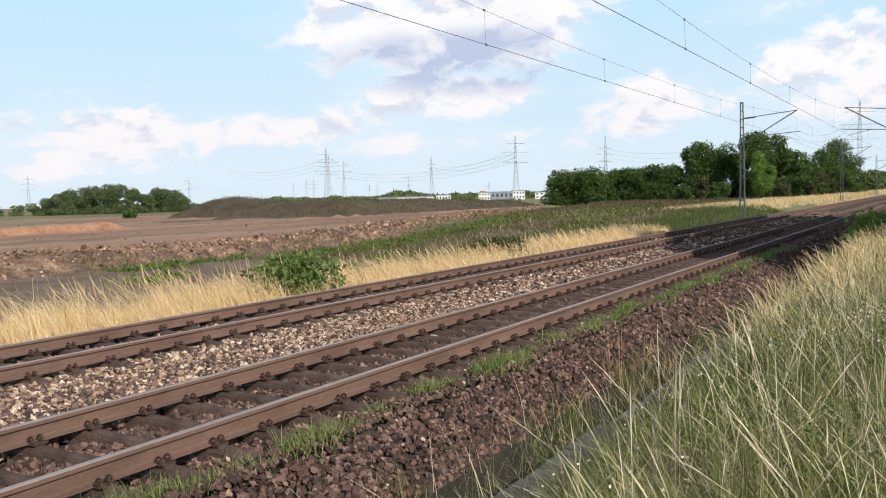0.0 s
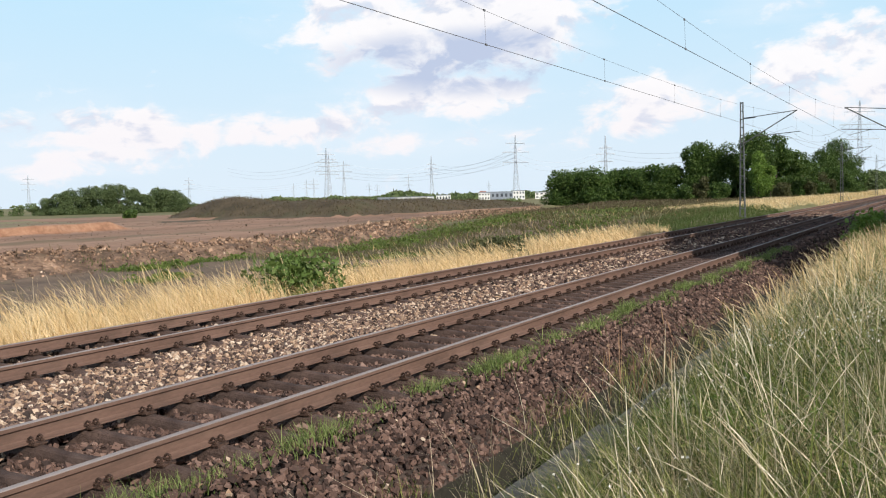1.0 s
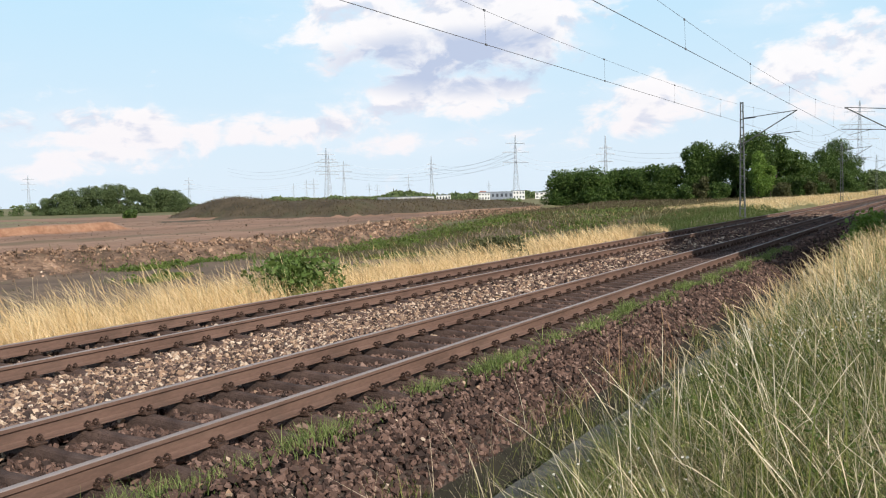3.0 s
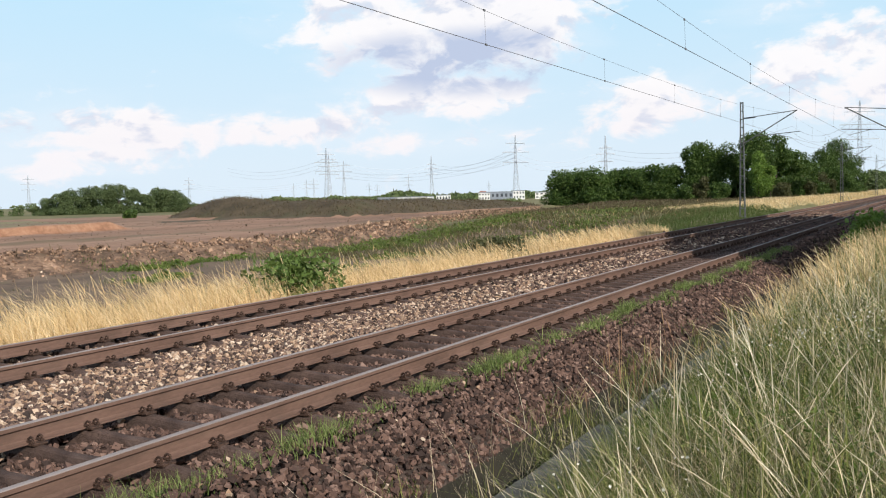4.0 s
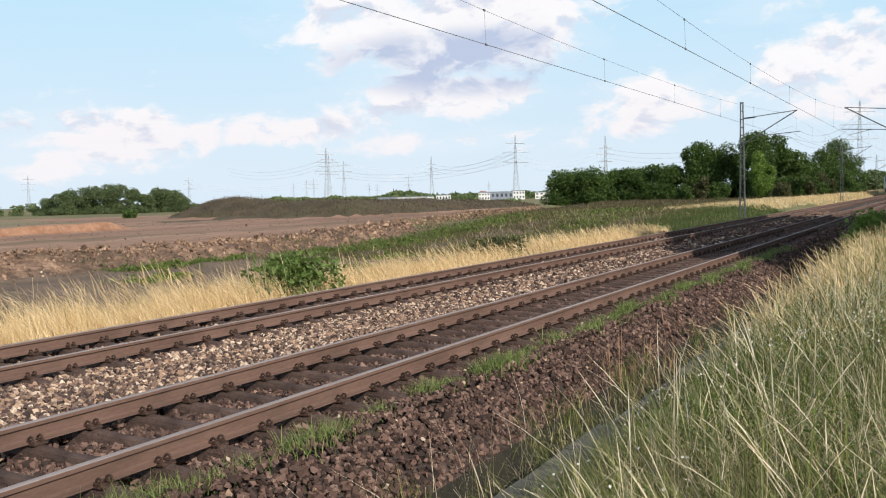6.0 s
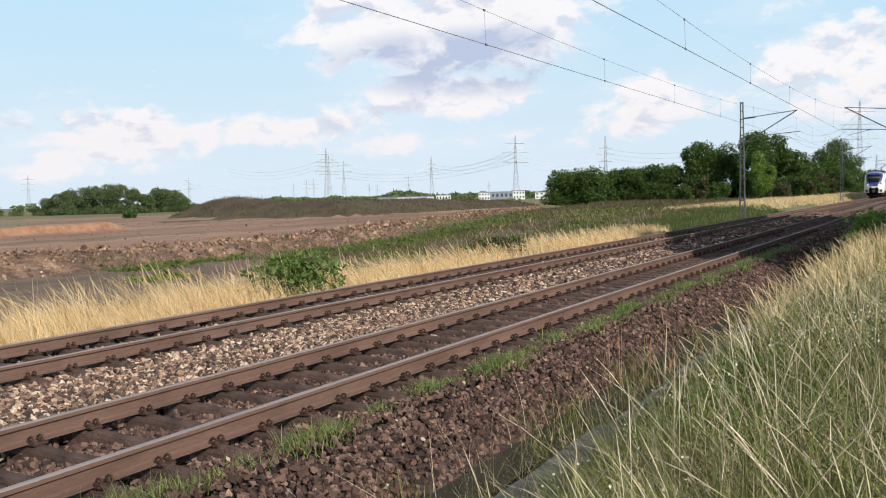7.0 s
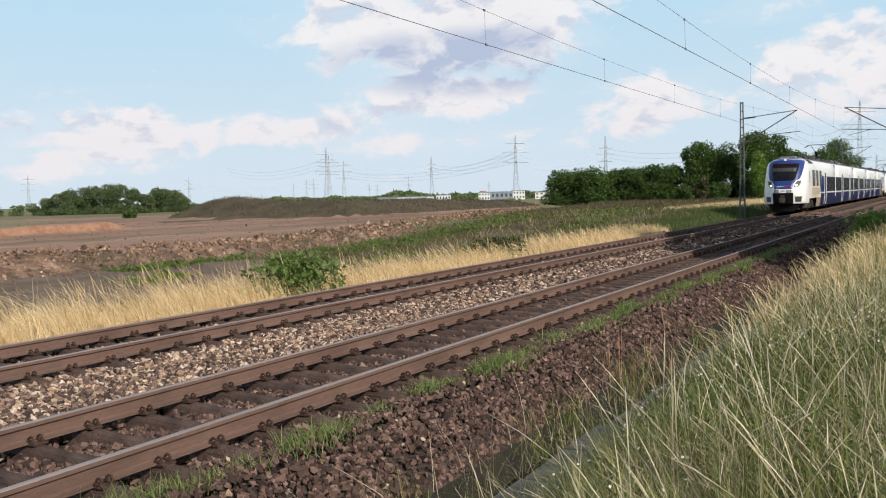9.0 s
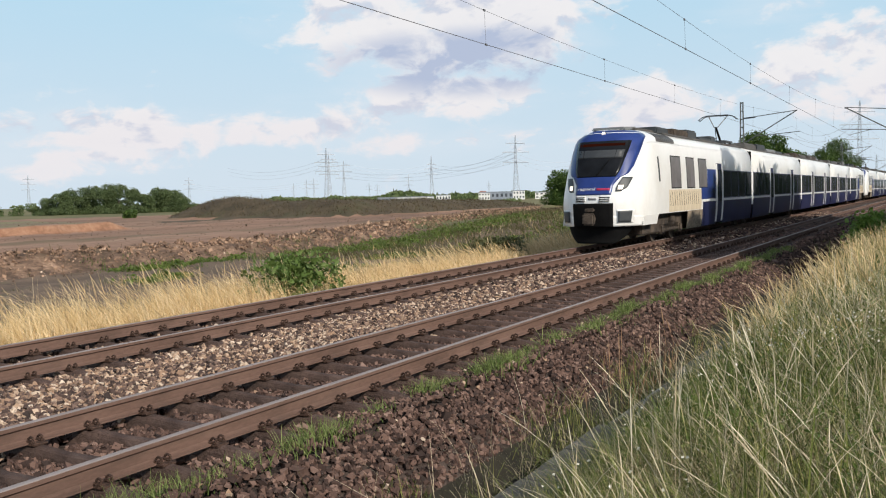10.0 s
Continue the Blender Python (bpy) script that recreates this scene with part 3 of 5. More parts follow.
def car_shell(name, u0, u1, parent, cab):
    """Body shell from u0 to u1; cab: the end at u0 is the rounded front."""
    zs = [1.05, 1.2, 1.4, 1.7, 2.0, 2.3, 2.6, 2.9, 3.2, 3.4, 3.55, 3.68, 3.76, 3.84, 3.90, 3.96, 4.02]
    v, ncol = [], 0
    for z in zs:
        row = []
        if cab:
            ss = [-1 + 2 * i / 24 for i in range(25)]
            back = [u0 + 3, u0 + 6, u1 - 4, u1]
            row += [(u, -hw(z), z) for u in back[::-1]] + [tuple(nose(s, z)) for s in ss] + [(u, hw(z), z) for u in back]
        else:
            row += [(u, -hw(z), z) for u in (u1, u1 - 4, u0 + 4, u0)] + [(u, hw(z), z) for u in (u0, u0 + 4, u1 - 4, u1)]
        ncol = len(row)
        v += row
    f = []
    for j in range(len(zs) - 1):
        for i in range(ncol - 1):
            p = j * ncol + i
            f.append((p, p + 1, p + ncol + 1, p + ncol))
        f.append((j * ncol + ncol - 1, j * ncol, (j + 1) * ncol, (j + 1) * ncol + ncol - 1))
    top = (len(zs) - 1) * ncol
    h = ncol // 2
    for i in range(h - (0 if ncol % 2 else 1)):
        a, b, c, d = top + i, top + i + 1, top + ncol - 2 - i, top + ncol - 1 - i
        f.append((a, b, c, d) if b != c else (a, b, d))
    return mesh_ob(name, v, f, "white", parent, smooth=True)


def box_part(name, centre, size, material, parent, bevel=0.02, label="", turn=None):
    bm = bmesh.new()
    add_box(bm, centre, size, bevel, turn)
    return part(name, bm, material, parent, label)


def bogie(parent, u):
    bm = bmesh.new()
    for s in (-1, 1):
        add_box(bm, (u, s * 1.08, 0.55), (3.3, 0.14, 0.26), 0.05)
        add_box(bm, (u, s * 1.12, 0.82), (0.7, 0.22, 0.3), 0.05)
        for d in (-1.3, 1.3):
            add_box(bm, (u + d, s * 1.12, 0.46), (0.42, 0.2, 0.36), 0.06)
    add_box(bm, (u, 0, 0.6), (0.7, 2.0, 0.25), 0.03)
    bg = part("bogie", bm, "grime", parent, "grimy steel bogie")
    for d in (-1.3, 1.3):
        for s in (-1, 1):
            bm = bmesh.new()
            add_rod(bm, (u + d, s * 0.69, 0.425), (u + d, s * 0.83, 0.425), 0.425, 24)
            add_rod(bm, (u + d, s * 0.67, 0.425), (u + d, s * 0.70, 0.425), 0.455, 24)
            part("wheel", bm, "grime", bg)
    return bg


def pantograph(parent, u):
    bm = bmesh.new()
    add_box(bm, (u + 0.3, 0, 4.30), (1.6, 1.1, 0.08), 0.01)
    for s in (-1, 1):
        for d in (-0.4, 0.9):
            add_rod(bm, (u + d, s * 0.5, 4.02), (u + d, s * 0.5, 4.30), 0.06, 8)
    pg = part("pantograph", bm, "darkgrey", parent, "raised black pantograph")
    bm = bmesh.new()
    add_rod(bm, (u + 0.9, 0, 4.35), (u - 0.15, 0, 5.02), 0.055, 8)
    add_rod(bm, (u + 0.7, 0.15, 4.32), (u - 0.1, 0.05, 4.95), 0.02, 6)
    part("lower_arm", bm, "black", pg)
    bm = bmesh.new()
    for s in (-1, 1):
        add_rod(bm, (u - 0.15, s * 0.08, 5.02), (u + 0.35, s * 0.45, 5.60), 0.025, 6)
    part("upper_arm", bm, "grey", pg)
    bm = bmesh.new()
    for d in (0.15, 0.55):
        pts = [(u + d, -0.98, 5.42), (u + d, -0.75, 5.60), (u + d, -0.5, 5.66), (u + d, 0.5, 5.66), (u + d, 0.75, 5.60), (u + d, 0.98, 5.42)]
        for a, b in zip(pts[:-1], pts[1:]):
            add_rod(bm, a, b, 0.022, 6)
    for s in (-0.45, 0.45):
        add_rod(bm, (u + 0.15, s, 5.62), (u + 0.55, s, 5.62), 0.018, 6)
    part("collector_head", bm, "darkgrey", pg)


def roof_gear(parent, u0, u1, seed, skip=()):
    rng = random.Random(seed)
    u = u0
    while u < u1 - 0.8:
        ln = min(rng.uniform(1.2, 3.4), u1 - u)
        if not any(a < u + ln and u < b for a, b in skip):
            hgt = rng.uniform(0.14, 0.40)
            bm = bmesh.new()
            add_box(bm, (u + ln / 2, 0, 4.0 + hgt / 2), (ln - 0.12, rng.uniform(1.5, 2.0), hgt), 0.06)
            part("roof_unit", bm, rng.choice(["roof", "roof", "grey", "grime", "darkgrey"]), parent)
        u += ln + rng.uniform(0.05, 0.3)
    for s in (-1, 1):
        bm = bmesh.new()
        add_box(bm, ((u0 + u1) / 2, s * 1.02, 4.0), (u1 - u0, 0.05, 0.08), 0.015)
        part("roof_rail", bm, "roof", parent)


def door(parent, u, sgn, w=1.3):
    d = side_patch("door", u, u + w, 0.42, 3.02, sgn, "navy", parent, 0.012)
    side_patch("door_glass", u + 0.22, u + w / 2 - 0.05, 1.35, 2.75, sgn, "pane", d, 0.018)
    side_patch("door_glass", u + w / 2 + 0.05, u + w - 0.22, 1.35, 2.75, sgn, "pane", d, 0.018)
    for a in (u - 0.10, u + w - 0.20):
        side_patch("door_post", a, a + 0.30, 0.46, 3.0, sgn, "white", d, 0.024)


def bays(parent, u0, u1, sgn, doors):
    """Window band, stripe and lower panels of one car side, between its doors."""
    cuts = [u0] + [c for d in doors for c in (d - 0.05, d + 1.35)] + [u1]
    for a, b in zip(cuts[::2], cuts[1::2]):
        if b - a < 0.3:
            continue
        side_patch("skirt_panel", a, b, 0.36, 1.37, sgn, "navy", parent, 0.010)
        side_patch("stripe", a, b, 1.37, 1.475, sgn, "white", parent, 0.012)
        band = side_patch("window_band", a, b, 1.475, 2.74, sgn, "navy", parent, 0.009)
        n = max(1, round((b - a) / 1.55))
        w = (b - a) / n
        for k in range(n):
            side_patch("window_pane", a + k * w + 0.05, a + (k + 1) * w - 0.05, 1.52, 2.70, sgn, "pane", band, 0.015)


def cab_car(parent, length):
    body = car_shell("cab_car_body", 0, length, parent, True)
    front_patch("front_apron", [(0.72, -1, 1), (1.06, -1, 1)], "white", body, 0.006, n=24)
    for s in (-1, 1):
        side_patch("apron_end", 1.05, 2.75, 0.72, 1.06, s, "white", body, 0.006, slant=0.5)
    front_patch("snow_plough", [(0.14, -0.50, 0.50), (0.34, -0.72, 0.72), (0.74, -0.93, 0.93)], "black", body, -0.12, n=16)
    bm = bmesh.new()
    add_box(bm, (length / 2 + 0.6, 0, 0.70), (length - 2.4, 2.3, 0.72), 0.05)
    part("underframe", bm, "grime", body)
    front_patch("blue_mask", [(2.36, -0.56, 0.56), (2.46, -0.70, 0.70), (2.75, -0.78, 0.78), (3.2, -0.84, 0.84), (3.6, -0.90, 0.90), (3.80, -0.95, 0.95), (3.95, -0.96, 0.96), (4.0, -0.9, 0.9)], "blue", body, 0.010, "blue mask round the windscreen", 24)
    front_patch("blue_panel", [(1.78, -0.42, 0.42), (2.1, -0.44, 0.44), (2.40, -0.58, 0.58)], "blue", body, 0.012, n=12)
    wind = front_patch("windscreen", [(2.38, -0.47, 0.47), (2.6, -0.54, 0.54), (3.62, -0.70, 0.70)], "glass", body, 0.018, "dark raked windscreen", 16)
    front_patch("destination_display", [(3.44, -0.56, 0.56), (3.53, -0.58, 0.58)], "led", wind, 0.022)
    front_patch("sun_blind", [(3.02, -0.55, 0.55), (3.30, -0.58, 0.58)], "darkgrey", wind, 0.021)
    front_patch("wiper", [(2.42, -0.04, -0.01), (3.0, -0.30, -0.28)], "black", wind, 0.035, n=2)
    for s in (-1, 1):
        lo, hi = sorted((s * 0.52, s * 0.86))
        lo2, hi2 = sorted((s * 0.62, s * 0.93))
        hl = front_patch("headlamp", [(1.88, *sorted((s * 0.50, s * 0.62))), (2.02, *sorted((s * 0.50, s * 0.72))), (2.36, *sorted((s * 0.60, s * 0.79)))], "darkgrey", body, 0.014, "dark headlamp cluster", 8)
        front_patch("lamp_lens", [(1.95, *sorted((s * 0.54, s * 0.63))), (2.09, *sorted((s * 0.55, s * 0.65)))], "lamp", hl, 0.022, n=6)
        front_patch("bumper_pad", [(0.86, *sorted((s * 0.58, s * 0.80))), (1.24, *sorted((s * 0.58, s * 0.82)))], "darkgrey", body, 0.045, "dark grey bumper pad", 8)
        front_patch("bumper_frame", [(0.82, *sorted((s * 0.55, s * 0.84))), (1.28, *sorted((s * 0.55, s * 0.86)))], "white", body, 0.012, n=8)
        gr = front_patch("grille", [(1.54, *sorted((s * 0.16, s * 0.40))), (1.75, *sorted((s * 0.17, s * 0.42)))], "white", body, 0.012, n=6)
        for k in range(3):
            front_patch("slot", [(1.56 + 0.06 * k, *sorted((s * 0.17, s * 0.40))), (1.595 + 0.06 * k, *sorted((s * 0.17, s * 0.40)))], "black", gr, 0.020, n=6)
    front_patch("number_bar", [(1.62, -0.10, 0.10), (1.68, -0.10, 0.10)], "grey", body, 0.012, n=4)
    word = bpy.data.curves.new("word", "FONT")
    word.body, word.size, word.resolution_u = "regional", 0.17, 2
    writing = bpy.data.objects.new("word", word)
    me = bpy.data.meshes.new_from_object(writing)
    bpy.data.objects.remove(writing)
    xs = [v.co.x for v in me.vertices]
    for v in me.vertices:
        v.co = nose(0.38 - 0.42 * (v.co.x - min(xs)) / (max(xs) - min(xs)), 1.94 + v.co.y * 0.8, 0.018)
    me.materials.clear()
    me.materials.append(M["white"])
    lettering = new("lettering", me)
    lettering.parent = body
    tagged(lettering, "white lettering on the blue nose")
    front_patch("logo_bar_red", [(1.93, -0.38, -0.07), (2.00, -0.38, -0.07)], "red", body, 0.016, n=6)
    # no hollow is modelled: a flat black patch paints the shade of the recess
    bay = front_patch("coupler_recess", [(0.70, -0.48, 0.48), (1.50, -0.48, 0.48)], "black", body, 0.012, "black patch for the shaded coupler recess", 10)
    bm = bmesh.new()
    add_rod(bm, (0.15, 0, 0.98), (-0.28, 0, 0.98), 0.13, 10)
    add_box(bm, (-0.30, 0, 0.98), (0.16, 0.42, 0.40), 0.05)
    add_box(bm, (-0.20, 0, 1.28), (0.2, 0.3, 0.12), 0.03)
    part("coupler", bm, "grime", bay, "grimy automatic coupler")
    bm = bmesh.new()
    add_box(bm, (1.42, 0, 3.86), (0.12, 0.2, 0.16), 0.03)
    tl = part("top_lamp", bm, "darkgrey", body)
    bm = bmesh.new()
    add_rod(bm, (1.38, 0, 3.88), (1.33, 0, 3.88), 0.065, 12)
    part("lamp_lens", bm, "lamp", tl)
    bm = bmesh.new()
    add_box(bm, (4.0, 0, 4.06), (2.6, 1.5, 0.14), 0.06)
    cowl = part("roof_cowl", bm, "roof", body, "grey roof cowl over the cab")
    bm = bmesh.new()
    add_box(bm, (2.55, 0, 4.09), (1.5, 1.2, 0.13), 0.05, Matrix.Rotation(-0.05, 4, "Y"))
    part("cowl_lip", bm, "grey", cowl)
    for k in range(6):
        box_part("slat", (3.6 + 0.3 * k, 0, 4.135), (0.08, 1.35, 0.03), "roof", cowl, 0.0)
    for s in (-1, 1):
        grille = side_patch("shoulder_grille", 3.0, 5.4, 3.62, 3.98, s, "roof", body, 0.02, "grey grille on the roof shoulder", slant=0.6)
        for k in range(9):
            side_patch("grille_bar", 3.15 + 0.25 * k, 3.21 + 0.25 * k, 3.66, 3.95, s, "darkgrey", grille, 0.032, slant=0.6)
    for s in (-1, 1):
        for a, b in ((4.7, 6.05), (7.0, 8.2), (9.0, 10.35)):
            side_patch("cab_side_window", a, b, 1.98, 3.12, s, "cabglass", body, 0.010, slant=-0.12)
            side_patch("window_gasket", a - 0.05, b + 0.05, 1.94, 3.16, s, "black", body, 0.006, slant=-0.12)
        side_patch("cab_door_slot", 3.0, 3.16, 2.20, 3.08, s, "darkgrey", body, 0.010, slant=-0.22)
        lv = side_patch("louvre_panel", 4.3, 9.3, 1.08, 1.90, s, "sand", body, 0.006, "sun-glinting louvred panel")
        for k in range(14):
            side_patch("louvre", 4.5 + k * 0.33, 4.53 + k * 0.33, 1.30, 1.82, s, "grime", lv, 0.010, slant=-0.25)
        side_patch("skirt_panel", 7.1, 9.55, 0.36, 1.06, s, "tan", body, 0.010, "dust-caked skirt panel")
        side_patch("blue_wedge", 10.4, 12.05, 1.475, 2.74, s, "blue", body, 0.009)
        side_patch("blue_wedge", 9.3, 12.05, 1.475, 1.96, s, "blue", body, 0.009)
        side_patch("skirt_panel", 9.6, 12.05, 0.36, 1.37, s, "navy", body, 0.010)
        side_patch("stripe", 9.3, 12.05, 1.37, 1.475, s, "white", body, 0.012)
        door(body, 12.1, s)
        bays(body, 13.5, length - 0.02, s, [])
    roof_gear(body, 4.9, length - 0.5, 3, ((length - 3.0, length - 0.5),))
    return body, bogie(parent, 5.6)


def mid_car(parent, u0, u1, seed):
    body = car_shell("coach_body", u0, u1, parent, False)
    bm = bmesh.new()
    add_box(bm, ((u0 + u1) / 2, 0, 0.72), (u1 - u0 - 0.3, 2.3, 0.7), 0.05)
    part("underframe", bm, "grime", body)
    for s in (-1, 1):
        ds = [u0 + 5.2, u0 + 13.0]
        for d in ds:
            door(body, d, s)
        bays(body, u0 + 0.02, u1 - 0.02, s, ds)
    roof_gear(body, u0 + 0.6, u1 - 0.6, seed)


def gangway(parent, u):
    bm = bmesh.new()
    for k in range(5):
        add_box(bm, (u - 0.24 + 0.12 * k, 0, 2.25), (0.07, 2.72, 3.1), 0.02)
    part("gangway", bm, "black", parent, "black folded gangway bellows")
    bogie(parent, u)


UNIT = 95.8


def build_train():
    unit = thing("electric_train", "white and blue electric train with a raked dark windscreen", "train", "coupled train units")
    L = 20.35
    first, front_bogie = cab_car(unit, L)
    pantograph(first, 19.0)
    u = L + 0.5
    for k in range(3):
        gangway(unit, u - 0.25)
        mid_car(unit, u, u + 17.7, 20 + k)
        u += 17.7 + 0.5
    gangway(unit, u - 0.25)
    # the rear cab is the front one turned about
    turn = Matrix.Translation((UNIT, 0, 0)) @ Matrix.Rotation(math.pi, 4, "Z")
    for o in (first, front_bogie):
        twin = copy_thing(o, turn)
        for c in list(twin.children):
            if c.name.split(".")[0] == "pantograph":
                for d in [*c.children_recursive, c]:
                    bpy.data.objects.remove(d)
    return unit


train_a = build_train()
train_b = copy_thing(train_a, pose(UNIT + 0.9, TRACK_FAR, 0))
TRAIN_ROWS = [(0.0, 512.0), (1.0, 462.0), (2.0, 412.0), (3.0, 362.0), (4.0, 312.0), (5.0, 262.0), (6.0, 211.5), (6.5, 186.0), (7.0, 160.8), (7.5, 136.4), (8.0, 113.0), (8.5, 90.8),
              (9.0, 69.5), (9.5, 49.2), (10.0, 29.2)]


# ---- fast meshes of many small quads ----
def quads_ob(name, verts, faces, material, label="", category="", kind="stuff", parent=None, origin=(0, 0, 0)):
    v = (np.asarray(verts, np.float32) - np.asarray(origin, np.float32)).reshape(-1, 3)
    f = np.asarray(faces, np.int32).reshape(-1, 4)
    me = bpy.data.meshes.new(name)
    me.vertices.add(len(v))
    me.vertices.foreach_set("co", v.ravel())
    me.loops.add(f.size)
    me.loops.foreach_set("vertex_index", f.ravel())
    me.polygons.add(len(f))
    me.polygons.foreach_set("loop_start", np.arange(0, f.size, 4, dtype=np.int32))
    me.polygons.foreach_set("use_smooth", np.zeros(len(f), dtype=bool))
    me.materials.append(M[material])
    me.update(calc_edges=True)
    me.validate()
    ob = new(name, me)
    ob.location = origin
    if parent:
        ob.parent = parent
    return tagged(ob, label, category, kind=kind)


CUBE_V = np.array([(-1, -1, -1), (1, -1, -1), (1, 1, -1), (-1, 1, -1), (-1, -1, 1), (1, -1, 1), (1, 1, 1), (-1, 1, 1)], float)
CUBE_F = np.array([(0, 3, 2, 1), (4, 5, 6, 7), (0, 1, 5, 4), (1, 2, 6, 5), (2, 3, 7, 6), (3, 0, 4, 7)])


def rotations(rng, n):
    q = rng.normal(size=(n, 4))
    q /= np.linalg.norm(q, axis=1)[:, None]
    w, x, y, z = q.T
    return np.stack([1 - 2 * (y * y + z * z), 2 * (x * y - z * w), 2 * (x * z + y * w), 2 * (x * y + z * w), 1 - 2 * (x * x + z * z), 2 * (y * z - x * w),
                     2 * (x * z - y * w), 2 * (y * z + x * w), 1 - 2 * (x * x + y * y)], -1).reshape(n, 3, 3)


def stones(rng, pos, size):
    """Broken angular stones: one crooked six-sided lump for each place."""
    n = len(pos)
    v = CUBE_V[None] * rng.uniform(0.28, 1.05, (n, 8, 3)) * rng.uniform(0.55, 1.0, (n, 1, 3))
    v = np.einsum("nij,nkj->nki", rotations(rng, n), v) * size[:, None, None] * 1.05 + pos[:, None]
    return v.reshape(-1, 3), (CUBE_F[None] + 8 * np.arange(n)[:, None, None]).reshape(-1, 4)


def build_ballast():
    rng = np.random.default_rng(11)
    P, S = [], []
    for x0, x1, gap, r in ((3.0, 15.5, 0.041, 0.031), (15.5, 34, 0.058, 0.041), (34, 80, 0.115, 0.07)):
        n = int((x1 - x0) * 9.5 / gap ** 2)
        x, y = rng.uniform(x0, x1, n), rng.uniform(-2.20, 6.75, n)
        keep = np.ones(n, bool)
        for c, ph in ((0.0, 5.10), (TRACK_FAR, 5.28)):
            for rail in (c - 0.75, c + 0.75):
                keep &= np.abs(y - rail) > 0.085
            d = np.abs((x - ph + 0.3) % 0.6 - 0.3)
            keep &= ~((d < 0.092) & (np.abs(y - c) < 1.30))
        x, y = x[keep], y[keep]
        s = r * rng.lognormal(0, 0.22, len(x))
        lift = 0.085 + np.where((y > 1.3) & (y < 2.94), 0.04, 0.0) - np.where(np.abs(y) < 0.66, 0.048 - 0.01 * (x > 15.5), 0.0) - np.where((np.abs(y) > 0.84) & (np.abs(y) < 1.25), 0.03, 0.0) - np.where(np.abs(y - TRACK_FAR) < 0.66, 0.03, 0.0) - np.where(y < -1.5, 0.05, 0.0) - np.where(y < -2.0, 0.03, 0.0)
        z = ground_z(x, y) + lift + rng.uniform(-0.3, 0.45, len(x)) * s
        P.append(np.stack([x, y, z], -1))
        S.append(s)
    P, S = np.concatenate(P), np.concatenate(S)
    edge = 1.0 + 0.25 * wave(P[:, 0], P[:, 1], 1.3, 4) + rng.normal(0, 0.16, len(P))
    pale = (P[:, 1] > edge) & (rng.random(len(P)) > np.clip((P[:, 0] - 12) / 45, 0, 0.6))
    v, f = stones(rng, P[~pale], S[~pale])
    quads_ob("ballast_stones", v, f, "stone_dark", "rust-brown broken ballast stones under the near track", "ballast")
    v, f = stones(rng, P[pale], S[pale])
    quads_ob("ballast_stones", v, f, "stone_light", "pale mixed ballast stones between the tracks", "ballast")
    # a few fallen pale stones lie on the brown shoulder
    n = 110
    x, y = rng.uniform(3.5, 16, n), rng.uniform(-2.1, -0.9, n)
    keep = (np.abs(y + 0.75) > 0.12) & (np.abs(y - 0.75) > 0.12)
    x, y = x[keep], y[keep]
    v, f = stones(rng, np.stack([x, y, ground_z(x, y) + 0.11 - np.where(y < -1.5, 0.04, 0)], -1), rng.uniform(0.02, 0.035, len(x)))
    quads_ob("scattered_stones", v, f, "stone_light", "few pale stones strewn over brown ballast", "ballast")


build_ballast()


def blades(rng, x, y, z, h, w, lean, curl=1.8, segs=3, way=(-0.48, 0.87), spread=0.9, head=0.0):
    """Blades or stalks as bent tapering strips; head: width of a seed head near the tip."""
    n = len(x)
    a = math.atan2(way[1], way[0]) + rng.normal(0, spread, n)
    t = np.linspace(0, 1, segs + 1)
    ln = np.abs(rng.normal(lean, lean * 0.5, n))
    horiz = (ln * h)[:, None] * t[None] ** curl
    px = x[:, None] + np.cos(a)[:, None] * horiz
    py = y[:, None] + np.sin(a)[:, None] * horiz
    pz = z[:, None] + h[:, None] * (t - 0.35 * np.minimum(ln, 1.2)[:, None] * t ** 2.2)
    wa = rng.uniform(0, math.pi, n)
    prof = (1 - t) ** 0.6 * 0.9 + 0.1
    if head:
        prof = 0.5 + 0 * t
        prof[-2], prof[-1] = head, 0.3
    half = w[:, None] * prof[None] * 0.5
    c, s = np.cos(wa)[:, None] * half, np.sin(wa)[:, None] * half
    L = np.stack([px - c, py - s, pz], -1)
    R = np.stack([px + c, py + s, pz], -1)
    v = np.stack([L, R], 2).reshape(n, -1, 3)
    k = 2 * (segs + 1)
    f = np.array([(2 * i, 2 * i + 1, 2 * i + 3, 2 * i + 2) for i in range(segs)])
    return v, f[None] + (k * np.arange(n))[:, None, None]


def grass_ob(name, v, f, material, label, origin=(0, 0, 0)):
    return quads_ob(name, v.reshape(-1, 3), f.reshape(-1, 4), material, label, "grass", origin=origin)


def leaves(rng, pos, size, up=0.3, aspect=0.6):
    """Small folded leaf quads at given places."""
    n = len(pos)
    R = rotations(rng, n)
    q = np.array([(-1, 0, 0), (0, -aspect, 0.12), (1, 0, 0), (0, aspect, 0.12)], float)
    v = np.einsum("nij,kj->nki", R, q) * size[:, None, None] + pos[:, None]
    return v.reshape(-1, 3), np.arange(4 * n).reshape(-1, 4)


SWAY = []


